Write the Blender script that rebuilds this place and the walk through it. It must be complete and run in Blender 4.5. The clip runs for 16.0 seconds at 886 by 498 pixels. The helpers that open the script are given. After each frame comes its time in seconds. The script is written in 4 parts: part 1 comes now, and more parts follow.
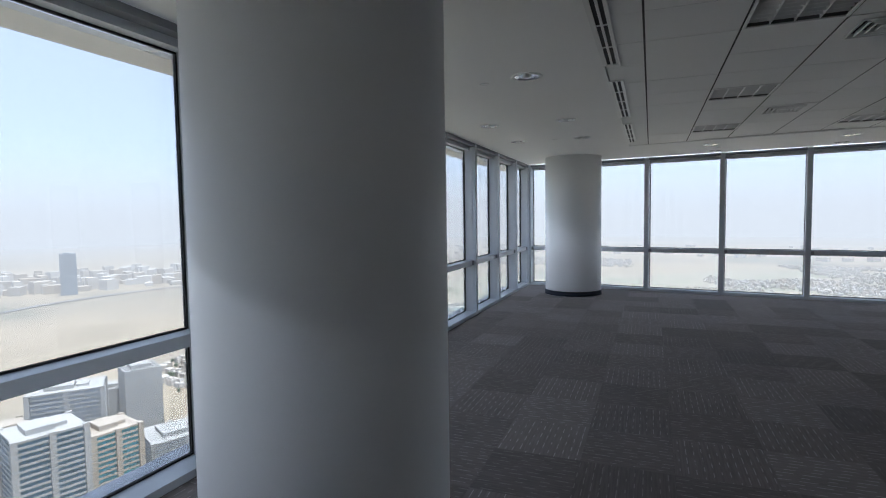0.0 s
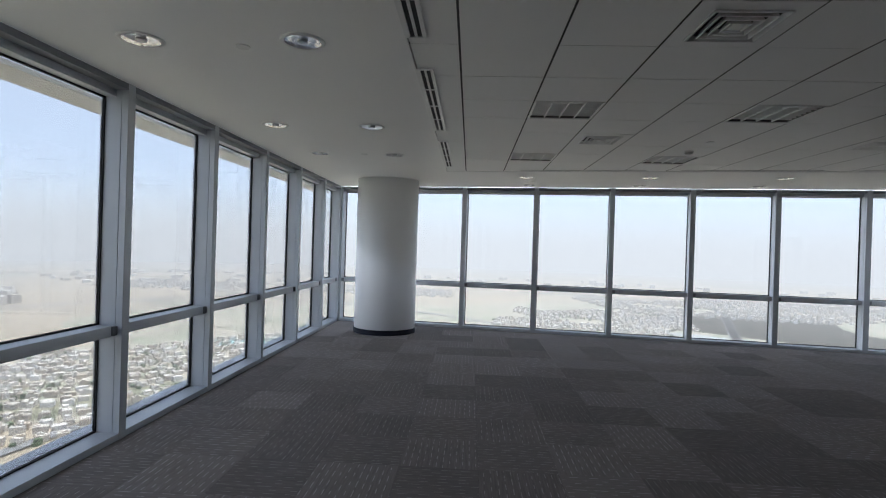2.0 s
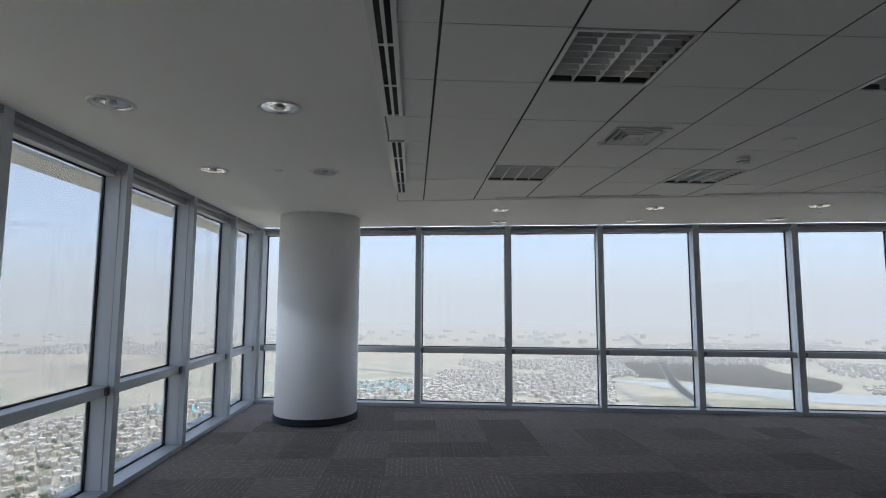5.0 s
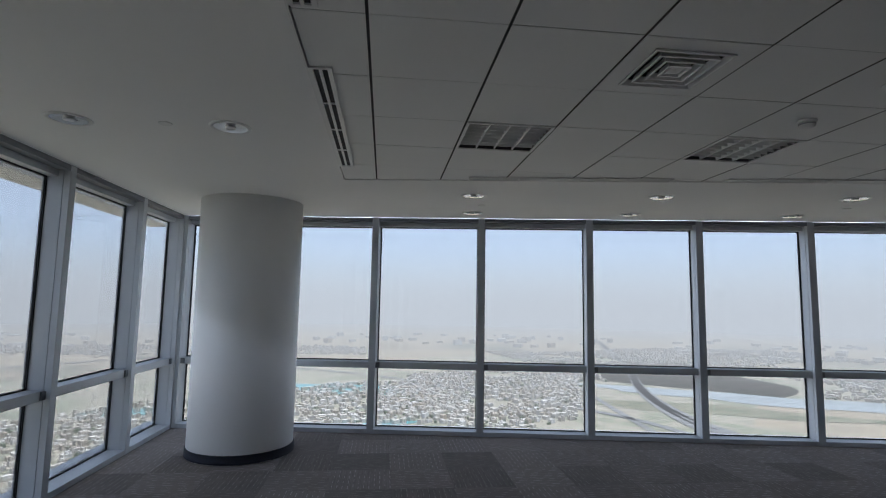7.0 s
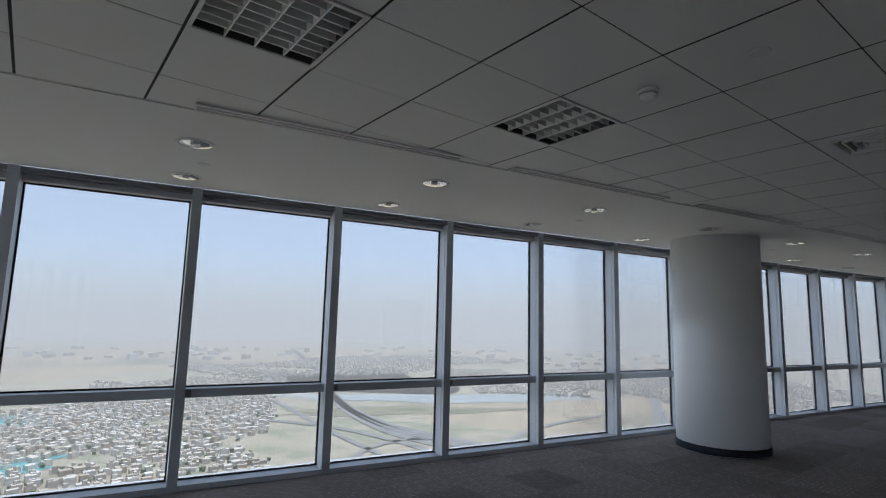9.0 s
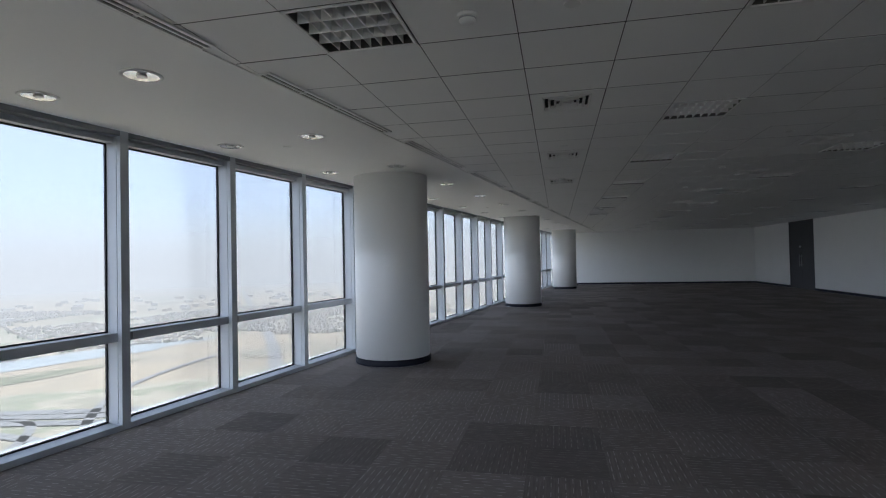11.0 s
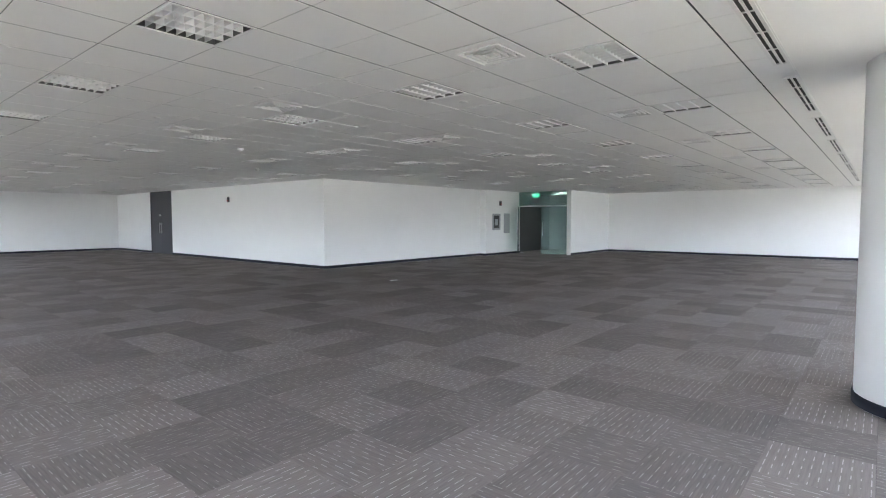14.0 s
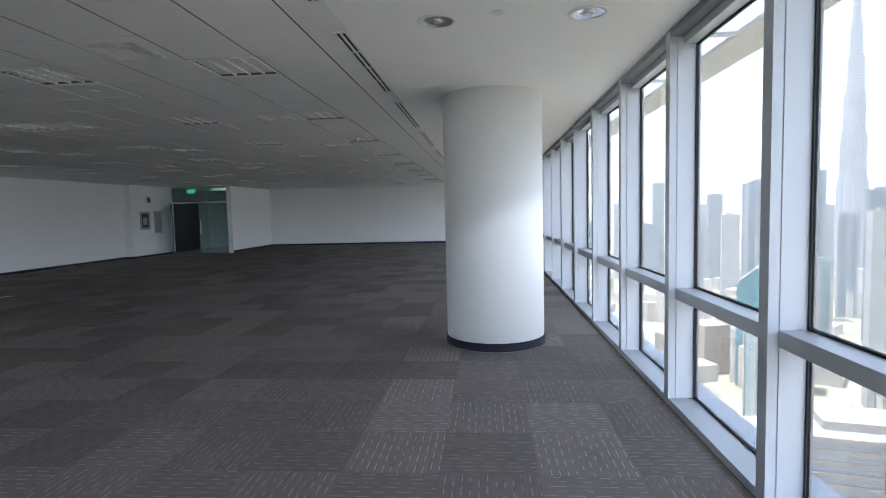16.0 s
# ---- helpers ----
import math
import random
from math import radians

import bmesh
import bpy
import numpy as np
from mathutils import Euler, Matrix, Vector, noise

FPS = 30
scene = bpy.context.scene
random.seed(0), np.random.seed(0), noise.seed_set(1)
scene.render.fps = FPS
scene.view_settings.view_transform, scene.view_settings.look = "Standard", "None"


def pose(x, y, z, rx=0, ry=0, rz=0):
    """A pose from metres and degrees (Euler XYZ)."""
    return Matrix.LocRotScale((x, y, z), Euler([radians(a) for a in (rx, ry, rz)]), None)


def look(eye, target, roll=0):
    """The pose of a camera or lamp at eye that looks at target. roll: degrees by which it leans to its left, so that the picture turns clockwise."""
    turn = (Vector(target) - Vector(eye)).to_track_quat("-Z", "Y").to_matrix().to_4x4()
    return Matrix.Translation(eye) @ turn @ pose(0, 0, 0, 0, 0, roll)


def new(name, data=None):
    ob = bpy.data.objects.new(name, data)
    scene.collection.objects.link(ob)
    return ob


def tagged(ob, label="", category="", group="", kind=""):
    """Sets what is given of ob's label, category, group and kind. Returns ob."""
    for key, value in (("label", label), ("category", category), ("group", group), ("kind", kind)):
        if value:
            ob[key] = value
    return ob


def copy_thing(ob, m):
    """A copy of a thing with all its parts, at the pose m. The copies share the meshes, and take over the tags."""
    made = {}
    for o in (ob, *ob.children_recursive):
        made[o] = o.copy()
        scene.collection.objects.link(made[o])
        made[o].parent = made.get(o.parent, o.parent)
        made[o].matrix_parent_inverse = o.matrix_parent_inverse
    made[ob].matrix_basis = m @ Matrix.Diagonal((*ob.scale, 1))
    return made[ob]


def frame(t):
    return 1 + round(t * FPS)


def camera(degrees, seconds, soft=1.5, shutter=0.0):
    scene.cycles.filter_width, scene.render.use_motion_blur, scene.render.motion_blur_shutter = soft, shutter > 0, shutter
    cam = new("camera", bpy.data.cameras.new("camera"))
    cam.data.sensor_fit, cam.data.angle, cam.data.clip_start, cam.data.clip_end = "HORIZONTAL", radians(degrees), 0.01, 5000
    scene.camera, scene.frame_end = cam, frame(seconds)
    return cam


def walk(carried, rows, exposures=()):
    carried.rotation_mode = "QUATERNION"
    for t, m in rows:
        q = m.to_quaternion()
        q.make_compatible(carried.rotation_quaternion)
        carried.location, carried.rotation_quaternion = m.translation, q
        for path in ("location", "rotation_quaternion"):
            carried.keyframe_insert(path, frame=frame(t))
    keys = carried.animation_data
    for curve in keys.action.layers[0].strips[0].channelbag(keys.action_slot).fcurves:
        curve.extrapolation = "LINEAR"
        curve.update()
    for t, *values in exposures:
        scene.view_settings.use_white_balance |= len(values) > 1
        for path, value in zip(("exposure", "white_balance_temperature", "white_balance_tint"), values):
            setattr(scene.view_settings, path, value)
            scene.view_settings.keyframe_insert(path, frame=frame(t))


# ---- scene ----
FOV = 80.0
cam = camera(FOV, 16.0, soft=1.1)
PATH = [
    (0, (2.744, -12.668, 1.669), (2.012, -10.81, 1.548), -0.8),
    (0.5, (2.781, -12.372, 1.626), (2.34, -10.424, 1.516), 2.1),
    (1, (2.801, -12.014, 1.607), (2.64, -10.021, 1.562), 0.7),
    (1.5, (2.819, -11.624, 1.602), (2.718, -9.626, 1.62), 0.5),
    (2, (2.793, -11.217, 1.643), (2.691, -9.22, 1.637), 1.8),
    (2.5, (2.73, -10.85, 1.653), (2.747, -8.85, 1.657), -0.8),
    (3, (2.715, -10.478, 1.672), (2.681, -8.48, 1.732), 0.9),
    (3.5, (2.62, -10.103, 1.673), (2.708, -8.108, 1.795), -0.2),
    (4, (2.6, -9.73, 1.677), (2.675, -7.736, 1.819), -0.4),
    (4.5, (2.589, -9.369, 1.677), (2.617, -7.375, 1.824), 0.9),
    (4.7, (2.58, -9.218, 1.669), (2.688, -7.229, 1.856), 0.2),
    (6.8, (2.758, -7.777, 1.702), (2.863, -5.792, 1.918), 0.5),
    (7, (2.793, -7.652, 1.712), (3.009, -5.675, 1.921), 1.0),
    (7.5, (2.824, -7.325, 1.682), (3.336, -5.404, 1.9), 0.6),
    (8, (2.878, -6.998, 1.668), (3.65, -5.163, 1.864), 0.4),
    (8.2, (2.891, -6.855, 1.656), (3.752, -5.062, 1.869), 1.1),
    (10.3, (2.787, -5.307, 1.628), (4.594, -4.458, 1.747), -1.5),
    (10.5, (2.735, -5.241, 1.611), (4.612, -4.555, 1.684), -1.4),
    (11, (2.595, -5.171, 1.579), (4.549, -4.749, 1.617), -1.2),
    (11.5, (2.358, -5.152, 1.54), (4.356, -5.125, 1.452), -0.0),
    (12, (2.183, -5.06, 1.554), (4.15, -5.417, 1.501), 0.0),
    (12.5, (2.207, -4.998, 1.607), (4.064, -5.728, 1.464), -1.3),
    (13, (2.013, -4.906, 1.593), (3.748, -5.899, 1.518), -0.4),
    (13.5, (1.857, -4.843, 1.57), (3.398, -6.105, 1.391), 0.8),
    (14, (1.735, -4.74, 1.574), (3.014, -6.274, 1.464), -0.0),
    (14.5, (1.657, -4.611, 1.576), (2.583, -6.382, 1.479), -1.7),
    (15, (1.639, -4.479, 1.578), (2.203, -6.395, 1.487), -2.5),
    (15.5, (1.528, -4.391, 1.583), (1.853, -6.363, 1.515), -2.0),
    (16, (1.407, -4.241, 1.569), (1.571, -6.23, 1.427), -1.4),
]
walk(cam, [(t, look(eye, target, roll)) for t, eye, target, roll in PATH], exposures=[
    (0.0, 4.32, 6050, 10), (0.5, 4.60, 6150, 10), (1.0, 4.68, 6250, 10), (1.5, 4.50, 6300, 10), (2.0, 4.32, 6300, 10), (4.7, 4.10, 6200, 10), (8.2, 3.80, 6100, 10), (10.5, 4.05, 6150, 10), (11.0, 4.32, 6150, 10), (11.5, 4.80, 6150, 10),
    (12.0, 5.25, 6300, 11), (12.5, 5.92, 6450, 11), (13.0, 6.50, 6500, 11), (13.5, 6.74, 6500, 11), (14.0, 6.80, 6500, 11), (14.5, 6.60, 6450, 11), (15.0, 6.08, 6350, 10), (15.5, 5.55, 6250, 10), (16.0, 5.34, 6200, 10)])

# ---- world, sun ----
SUN_EL, SUN_AZ = radians(80), radians(102)      # high sun from behind the solid core, so no patch falls inside
world = bpy.data.worlds.new("world")
scene.world = world
world.use_nodes = True
wn = world.node_tree.nodes
sky = wn.new("ShaderNodeTexSky")
sky.sky_type = "NISHITA"
sky.sun_disc = False
sky.sun_elevation, sky.sun_rotation = SUN_EL, SUN_AZ
sky.air_density, sky.dust_density, sky.ozone_density = 1.0, 0.7, 1.0
wn["Background"].inputs["Strength"].default_value = 0.12
veil = wn.new("ShaderNodeMix")          # dusty air evens the sky out
veil.data_type = "RGBA"
veil.inputs[0].default_value = 0.84
veil.inputs[7].default_value = (2.72, 2.92, 3.36, 1)
world.node_tree.links.new(sky.outputs[0], veil.inputs[6])
world.node_tree.links.new(veil.outputs[2], wn["Background"].inputs["Color"])
sun = new("sun", bpy.data.lights.new("sun", "SUN"))
sun.data.energy, sun.data.angle, sun.data.color = 2.3, radians(0.6), (1.0, 0.95, 0.86)
toward = Vector((math.sin(SUN_AZ) * math.cos(SUN_EL), math.cos(SUN_AZ) * math.cos(SUN_EL), math.sin(SUN_EL)))
sun.matrix_world = look(toward * 100, (0, 0, 0))

# ---- plan ----
H = 2.89                     # ceiling height
TH = 0.1528                  # the second window wall is this far off square
U = Vector((math.cos(TH), -math.sin(TH), 0))       # along the second window wall
OUTB = Vector((math.sin(TH), math.cos(TH), 0))     # out through it
TILE, GX, GY = 0.6, 2.69, -3.78                    # ceiling grid
CT = 0.595                                         # carpet tile
GROUND = -190.0
EAST, SOUTH, CORE_X, CORE_Y, REC_X, REC_Y = 32.95, -30.55, 15.43, -15.25, 12.4, -26.4


def b_y(x, inset=0.0):
    """y of the second window wall at x, moved into the room by inset."""
    return -math.tan(TH) * x - inset / math.cos(TH)


# ---- materials ----
def material(name, colour, rough=0.5, metal=0.0, vary=0.08, scale=8.0, bump=0.0, bump_scale=120.0, spec=0.5):
    m = bpy.data.materials.new(name)
    m.use_nodes = True
    n, l = m.node_tree.nodes, m.node_tree.links
    b = n["Principled BSDF"]
    b.inputs["Roughness"].default_value = rough
    b.inputs["Metallic"].default_value = metal
    b.inputs["Specular IOR Level"].default_value = spec
    co = n.new("ShaderNodeTexCoord")
    big = n.new("ShaderNodeTexNoise")
    big.inputs["Scale"].default_value = scale
    big.inputs["Detail"].default_value = 6
    l.new(co.outputs["Object"], big.inputs["Vector"])
    ramp = n.new("ShaderNodeMix")
    ramp.data_type = "RGBA"
    ramp.inputs[6].default_value = (*[c * (1 - vary) for c in colour], 1)
    ramp.inputs[7].default_value = (*[min(1, c * (1 + vary)) for c in colour], 1)
    l.new(big.outputs["Fac"], ramp.inputs[0])
    l.new(ramp.outputs[2], b.inputs["Base Color"])
    if bump:
        fine = n.new("ShaderNodeTexNoise")
        fine.inputs["Scale"].default_value = bump_scale
        fine.inputs["Detail"].default_value = 4
        l.new(co.outputs["Object"], fine.inputs["Vector"])
        bp = n.new("ShaderNodeBump")
        bp.inputs["Strength"].default_value = bump
        bp.inputs["Distance"].default_value = 0.004
        l.new(fine.outputs["Fac"], bp.inputs["Height"])
        l.new(bp.outputs["Normal"], b.inputs["Normal"])
    return m


def carpet_material(name, per_island, deep=1.0):
    """Grey-brown loop carpet with broken pale yarn lines running along each tile's own direction."""
    m = bpy.data.materials.new(name)
    m.use_nodes = True
    n, l = m.node_tree.nodes, m.node_tree.links
    b = n["Principled BSDF"]
    b.inputs["Roughness"].default_value = 0.95
    b.inputs["Specular IOR Level"].default_value = 0.12
    uv = n.new("ShaderNodeUVMap")
    if per_island:
        rnd = n.new("ShaderNodeNewGeometry").outputs["Random Per Island"]
    else:
        rnd = n.new("ShaderNodeObjectInfo").outputs["Random"]
    shift = n.new("ShaderNodeVectorMath")
    shift.operation = "MULTIPLY_ADD"
    comb = n.new("ShaderNodeCombineXYZ")
    l.new(rnd, comb.inputs[0]); l.new(rnd, comb.inputs[1])
    l.new(comb.outputs[0], shift.inputs[0])
    shift.inputs[1].default_value = (37, 91, 0)
    l.new(uv.outputs[0], shift.inputs[2])

    def noise_at(sx, sy, detail=2):
        mp = n.new("ShaderNodeMapping")
        mp.inputs["Scale"].default_value = (sx, sy, 1)
        l.new(shift.outputs[0], mp.inputs["Vector"])
        t = n.new("ShaderNodeTexNoise")
        t.inputs["Scale"].default_value = 1
        t.inputs["Detail"].default_value = detail
        l.new(mp.outputs[0], t.inputs["Vector"])
        return t.outputs["Fac"]

    def curve(src, lo, hi):
        r = n.new("ShaderNodeMapRange")
        r.inputs[1].default_value, r.inputs[2].default_value = lo, hi
        l.new(src, r.inputs[0])
        return r.outputs[0]

    def math_node(op, a, c):
        k = n.new("ShaderNodeMath")
        k.operation = op
        for i, v in enumerate((a, c)):
            if isinstance(v, (int, float)):
                k.inputs[i].default_value = v
            else:
                l.new(v, k.inputs[i])
        return k.outputs[0]
    sep = n.new("ShaderNodeSeparateXYZ")
    l.new(uv.outputs[0], sep.inputs[0])
    across = math_node("ADD", math_node("DIVIDE", sep.outputs[0], 0.0496), math_node("MULTIPLY", rnd, 7.3))
    row = math_node("FLOOR", across, 0)
    white = n.new("ShaderNodeTexWhiteNoise")
    white.noise_dimensions = "1D"
    l.new(math_node("ADD", row, math_node("MULTIPLY", rnd, 511)), white.inputs["W"])
    yarn = math_node("LESS_THAN", math_node("ABSOLUTE", math_node("SUBTRACT", math_node("FRACT", across, 0), 0.5), 0), 0.055)
    along = math_node("ADD", math_node("DIVIDE", sep.outputs[1], 0.145), math_node("MULTIPLY", white.outputs["Value"], 17.0))
    stitch = math_node("LESS_THAN", math_node("FRACT", along, 0), math_node("ADD", 0.25, math_node("MULTIPLY", white.outputs["Value"], 0.45)))
    dash = math_node("MULTIPLY", math_node("MULTIPLY", yarn, stitch), curve(noise_at(30, 16, 1), 0.30, 0.42))
    rib = noise_at(75, 3.5, 2)
    pile = noise_at(420, 420, 3)
    blotch = noise_at(2.2, 2.2, 4)
    amount = curve(rnd, 0.0, 0.9)
    tone = n.new("ShaderNodeMix")
    tone.data_type = "RGBA"
    tone.inputs[6].default_value = (*[c * deep for c in (0.185, 0.162, 0.152)], 1)
    tone.inputs[7].default_value = (*[c * deep for c in (0.36, 0.315, 0.297)], 1)
    s1 = math_node("MULTIPLY", math_node("SUBTRACT", rnd, 0.12), 0.52)
    s2 = math_node("ADD", s1, math_node("MULTIPLY", math_node("SUBTRACT", rib, 0.32), 0.9))
    s3 = math_node("ADD", s2, math_node("MULTIPLY", math_node("SUBTRACT", pile, 0.5), 0.5))
    s4 = math_node("ADD", s3, math_node("MULTIPLY", math_node("SUBTRACT", blotch, 0.5), 0.35))
    l.new(s4, tone.inputs[0])
    line = n.new("ShaderNodeMix")
    line.data_type = "RGBA"
    line.inputs[7].default_value = (0.62, 0.58, 0.55, 1)
    l.new(tone.outputs[2], line.inputs[6])
    l.new(math_node("MULTIPLY", dash, math_node("ADD", math_node("MULTIPLY", amount, 0.65), 0.3)), line.inputs[0])
    l.new(line.outputs[2], b.inputs["Base Color"])
    bp = n.new("ShaderNodeBump")
    bp.inputs["Strength"].default_value = 0.5
    bp.inputs["Distance"].default_value = 0.004
    l.new(math_node("ADD", pile, rib), bp.inputs["Height"])
    l.new(bp.outputs["Normal"], b.inputs["Normal"])
    return m


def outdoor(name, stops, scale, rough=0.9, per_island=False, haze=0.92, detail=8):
    """A distant surface: its own colours, mixed with glowing painted haze by distance from the tower."""
    m = bpy.data.materials.new(name)
    m.use_nodes = True
    n, l = m.node_tree.nodes, m.node_tree.links
    b = n["Principled BSDF"]
    b.inputs["Roughness"].default_value = rough
    geo = n.new("ShaderNodeNewGeometry")
    ramp = n.new("ShaderNodeValToRGB")
    while len(ramp.color_ramp.elements) < len(stops):
        ramp.color_ramp.elements.new(0.5)
    for e, (p, c) in zip(ramp.color_ramp.elements, stops):
        e.position, e.color = p, (*c, 1)
    if per_island:
        l.new(geo.outputs["Random Per Island"], ramp.inputs[0])
    else:
        t = n.new("ShaderNodeTexNoise")
        t.inputs["Scale"].default_value = scale
        t.inputs["Detail"].default_value = detail
        t.inputs["Roughness"].default_value = 0.62
        l.new(geo.outputs["Position"], t.inputs["Vector"])
        l.new(t.outputs["Fac"], ramp.inputs[0])
    l.new(ramp.outputs[0], b.inputs["Base Color"])
    # painted haze: the share of emission grows with distance from the origin
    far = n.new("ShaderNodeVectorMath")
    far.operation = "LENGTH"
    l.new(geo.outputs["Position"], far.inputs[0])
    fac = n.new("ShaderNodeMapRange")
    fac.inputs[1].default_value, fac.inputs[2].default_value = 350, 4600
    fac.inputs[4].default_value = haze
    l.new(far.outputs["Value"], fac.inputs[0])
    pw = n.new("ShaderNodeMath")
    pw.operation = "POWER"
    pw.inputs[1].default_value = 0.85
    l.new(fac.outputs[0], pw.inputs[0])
    haze_glow = n.new("ShaderNodeEmission")
    haze_glow.inputs[0].default_value = HAZE
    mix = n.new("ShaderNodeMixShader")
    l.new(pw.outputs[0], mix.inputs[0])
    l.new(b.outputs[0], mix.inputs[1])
    l.new(haze_glow.outputs[0], mix.inputs[2])
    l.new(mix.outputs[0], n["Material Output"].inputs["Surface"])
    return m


# glow colour of the haze painted into far surfaces and the backdrop
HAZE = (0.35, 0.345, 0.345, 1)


def glass_material(name, tint, gloss_top=0.6, rough=0.0, frost=0.0):
    m = bpy.data.materials.new(name)
    m.use_nodes = True
    n, l = m.node_tree.nodes, m.node_tree.links
    n.remove(n["Principled BSDF"])
    clear = n.new("ShaderNodeBsdfTransparent")
    clear.inputs[0].default_value = (*tint, 1)
    gl = n.new("ShaderNodeBsdfGlossy")
    gl.inputs["Roughness"].default_value = rough
    fr = n.new("ShaderNodeFresnel")
    fr.inputs[0].default_value = 1.45
    mul = n.new("ShaderNodeMath")
    mul.operation = "MULTIPLY"
    mul.inputs[1].default_value = gloss_top
    l.new(fr.outputs[0], mul.inputs[0])
    mix = n.new("ShaderNodeMixShader")
    l.new(mul.outputs[0], mix.inputs[0])
    body = n.new("ShaderNodeMixShader")
    body.inputs[0].default_value = frost
    film_coat = n.new("ShaderNodeBsdfDiffuse")
    film_coat.inputs[0].default_value = (0.42, 0.56, 0.54, 1)
    l.new(clear.outputs[0], body.inputs[1])
    l.new(film_coat.outputs[0], body.inputs[2])
    l.new(body.outputs[0] if frost else clear.outputs[0], mix.inputs[1])
    l.new(gl.outputs[0], mix.inputs[2])
    l.new(mix.outputs[0], n["Material Output"].inputs["Surface"])
    return m


def glow(name, colour, strength):
    m = bpy.data.materials.new(name)
    m.use_nodes = True
    n, l = m.node_tree.nodes, m.node_tree.links
    n.remove(n["Principled BSDF"])
    e = n.new("ShaderNodeEmission")
    e.inputs[0].default_value, e.inputs[1].default_value = (*colour, 1), strength
    l.new(e.outputs[0], n["Material Output"].inputs["Surface"])
    return m


def glowing_haze(name):
    """Emission in the haze colour for the backdrop sheet, fading to clear with height above the plain."""
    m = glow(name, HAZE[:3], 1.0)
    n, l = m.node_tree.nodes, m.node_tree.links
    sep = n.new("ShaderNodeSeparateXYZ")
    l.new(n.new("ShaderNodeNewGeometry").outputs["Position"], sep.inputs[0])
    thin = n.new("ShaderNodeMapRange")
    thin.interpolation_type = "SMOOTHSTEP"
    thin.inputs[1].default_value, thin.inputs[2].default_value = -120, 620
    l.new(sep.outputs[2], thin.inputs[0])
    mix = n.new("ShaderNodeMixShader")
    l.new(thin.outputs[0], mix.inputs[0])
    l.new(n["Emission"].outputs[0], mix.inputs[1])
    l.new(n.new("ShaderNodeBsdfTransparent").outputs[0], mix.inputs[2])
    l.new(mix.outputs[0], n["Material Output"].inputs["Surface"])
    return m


WALL = material("white_wall_paint", (0.87, 0.87, 0.85), 0.7, vary=0.03, scale=1.2, bump=0.15, bump_scale=220)
COLUMN = material("white_column_paint", (0.85, 0.85, 0.835), 0.55, vary=0.03, scale=1.5, bump=0.12, bump_scale=160)
CEIL = material("ceiling_paint", (0.86, 0.86, 0.84), 0.8, vary=0.03, scale=0.9, bump=0.1, bump_scale=240)
CTILE = material("metal_ceiling_tile", (0.82, 0.82, 0.80), 0.6, vary=0.04, scale=0.8, bump=0.08, bump_scale=700)
GAP = material("ceiling_void", (0.05, 0.05, 0.05), 0.9)
UNDERLAY = material("carpet_joint", (0.06, 0.054, 0.05), 0.95, vary=0.2, scale=30)
BASE = material("navy_skirting", (0.018, 0.020, 0.030), 0.65, vary=0.15, scale=5, spec=0.25)
ALU = material("painted_aluminium", (0.52, 0.545, 0.575), 0.38, metal=0.15, vary=0.04, scale=3, bump=0.04)
ALU_DK = material("grey_aluminium", (0.20, 0.21, 0.225), 0.45, metal=0.3, vary=0.06, scale=3)
GASKET = material("black_gasket", (0.012, 0.012, 0.014), 0.6)
WHITE = material("white_enamel", (0.74, 0.74, 0.72), 0.35, vary=0.03, scale=10)
CHROME = material("bright_louvre_metal", (0.86, 0.86, 0.86), 0.12, metal=1.0, vary=0.03, scale=6)
LOUVRE = material("satin_louvre_metal", (0.86, 0.86, 0.85), 0.32, metal=0.15, vary=0.03, scale=6)
DARK = material("dark_slot", (0.02, 0.02, 0.02), 0.7)
DOORM = material("charcoal_door", (0.035, 0.035, 0.04), 0.42, vary=0.12, scale=3, bump=0.06)
STEEL = material("brushed_steel", (0.58, 0.58, 0.58), 0.28, metal=1.0, vary=0.05, scale=20)
PANEL = material("grey_panel", (0.36, 0.37, 0.38), 0.5, vary=0.05)
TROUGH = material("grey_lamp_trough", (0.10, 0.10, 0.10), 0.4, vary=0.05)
BLACKP = material("black_plastic", (0.02, 0.02, 0.022), 0.4)
REDP = material("red_plastic", (0.35, 0.03, 0.02), 0.4)
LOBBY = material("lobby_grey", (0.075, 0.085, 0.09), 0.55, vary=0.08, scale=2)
PAPER = material("paper_scrap", (0.8, 0.8, 0.78), 0.8)
GLASS = glass_material("window_glass", (0.335, 0.347, 0.357), 0.2)
DGLASS = glass_material("frosted_green_glass", (0.74, 0.86, 0.84), 0.8, 0.1, 0.22)
CARPET = carpet_material("carpet_tile_yarn", False)
CARPET_ALL = carpet_material("carpet_field_yarn", True)
EXIT = glow("exit_green", (0.04, 0.5, 0.26), 0.05)
LAMP = glow("lobby_lamp", (1.0, 0.97, 0.92), 0.15)

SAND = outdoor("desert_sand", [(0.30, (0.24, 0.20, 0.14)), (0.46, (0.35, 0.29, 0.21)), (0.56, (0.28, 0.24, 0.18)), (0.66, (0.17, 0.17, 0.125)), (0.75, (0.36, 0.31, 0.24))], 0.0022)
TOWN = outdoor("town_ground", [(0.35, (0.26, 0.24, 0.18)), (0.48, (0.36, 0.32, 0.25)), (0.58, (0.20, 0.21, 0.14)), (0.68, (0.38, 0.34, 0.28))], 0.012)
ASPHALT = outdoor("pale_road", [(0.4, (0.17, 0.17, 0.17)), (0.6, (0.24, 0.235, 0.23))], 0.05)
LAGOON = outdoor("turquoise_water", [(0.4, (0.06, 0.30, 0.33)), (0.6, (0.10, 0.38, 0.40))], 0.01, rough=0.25)
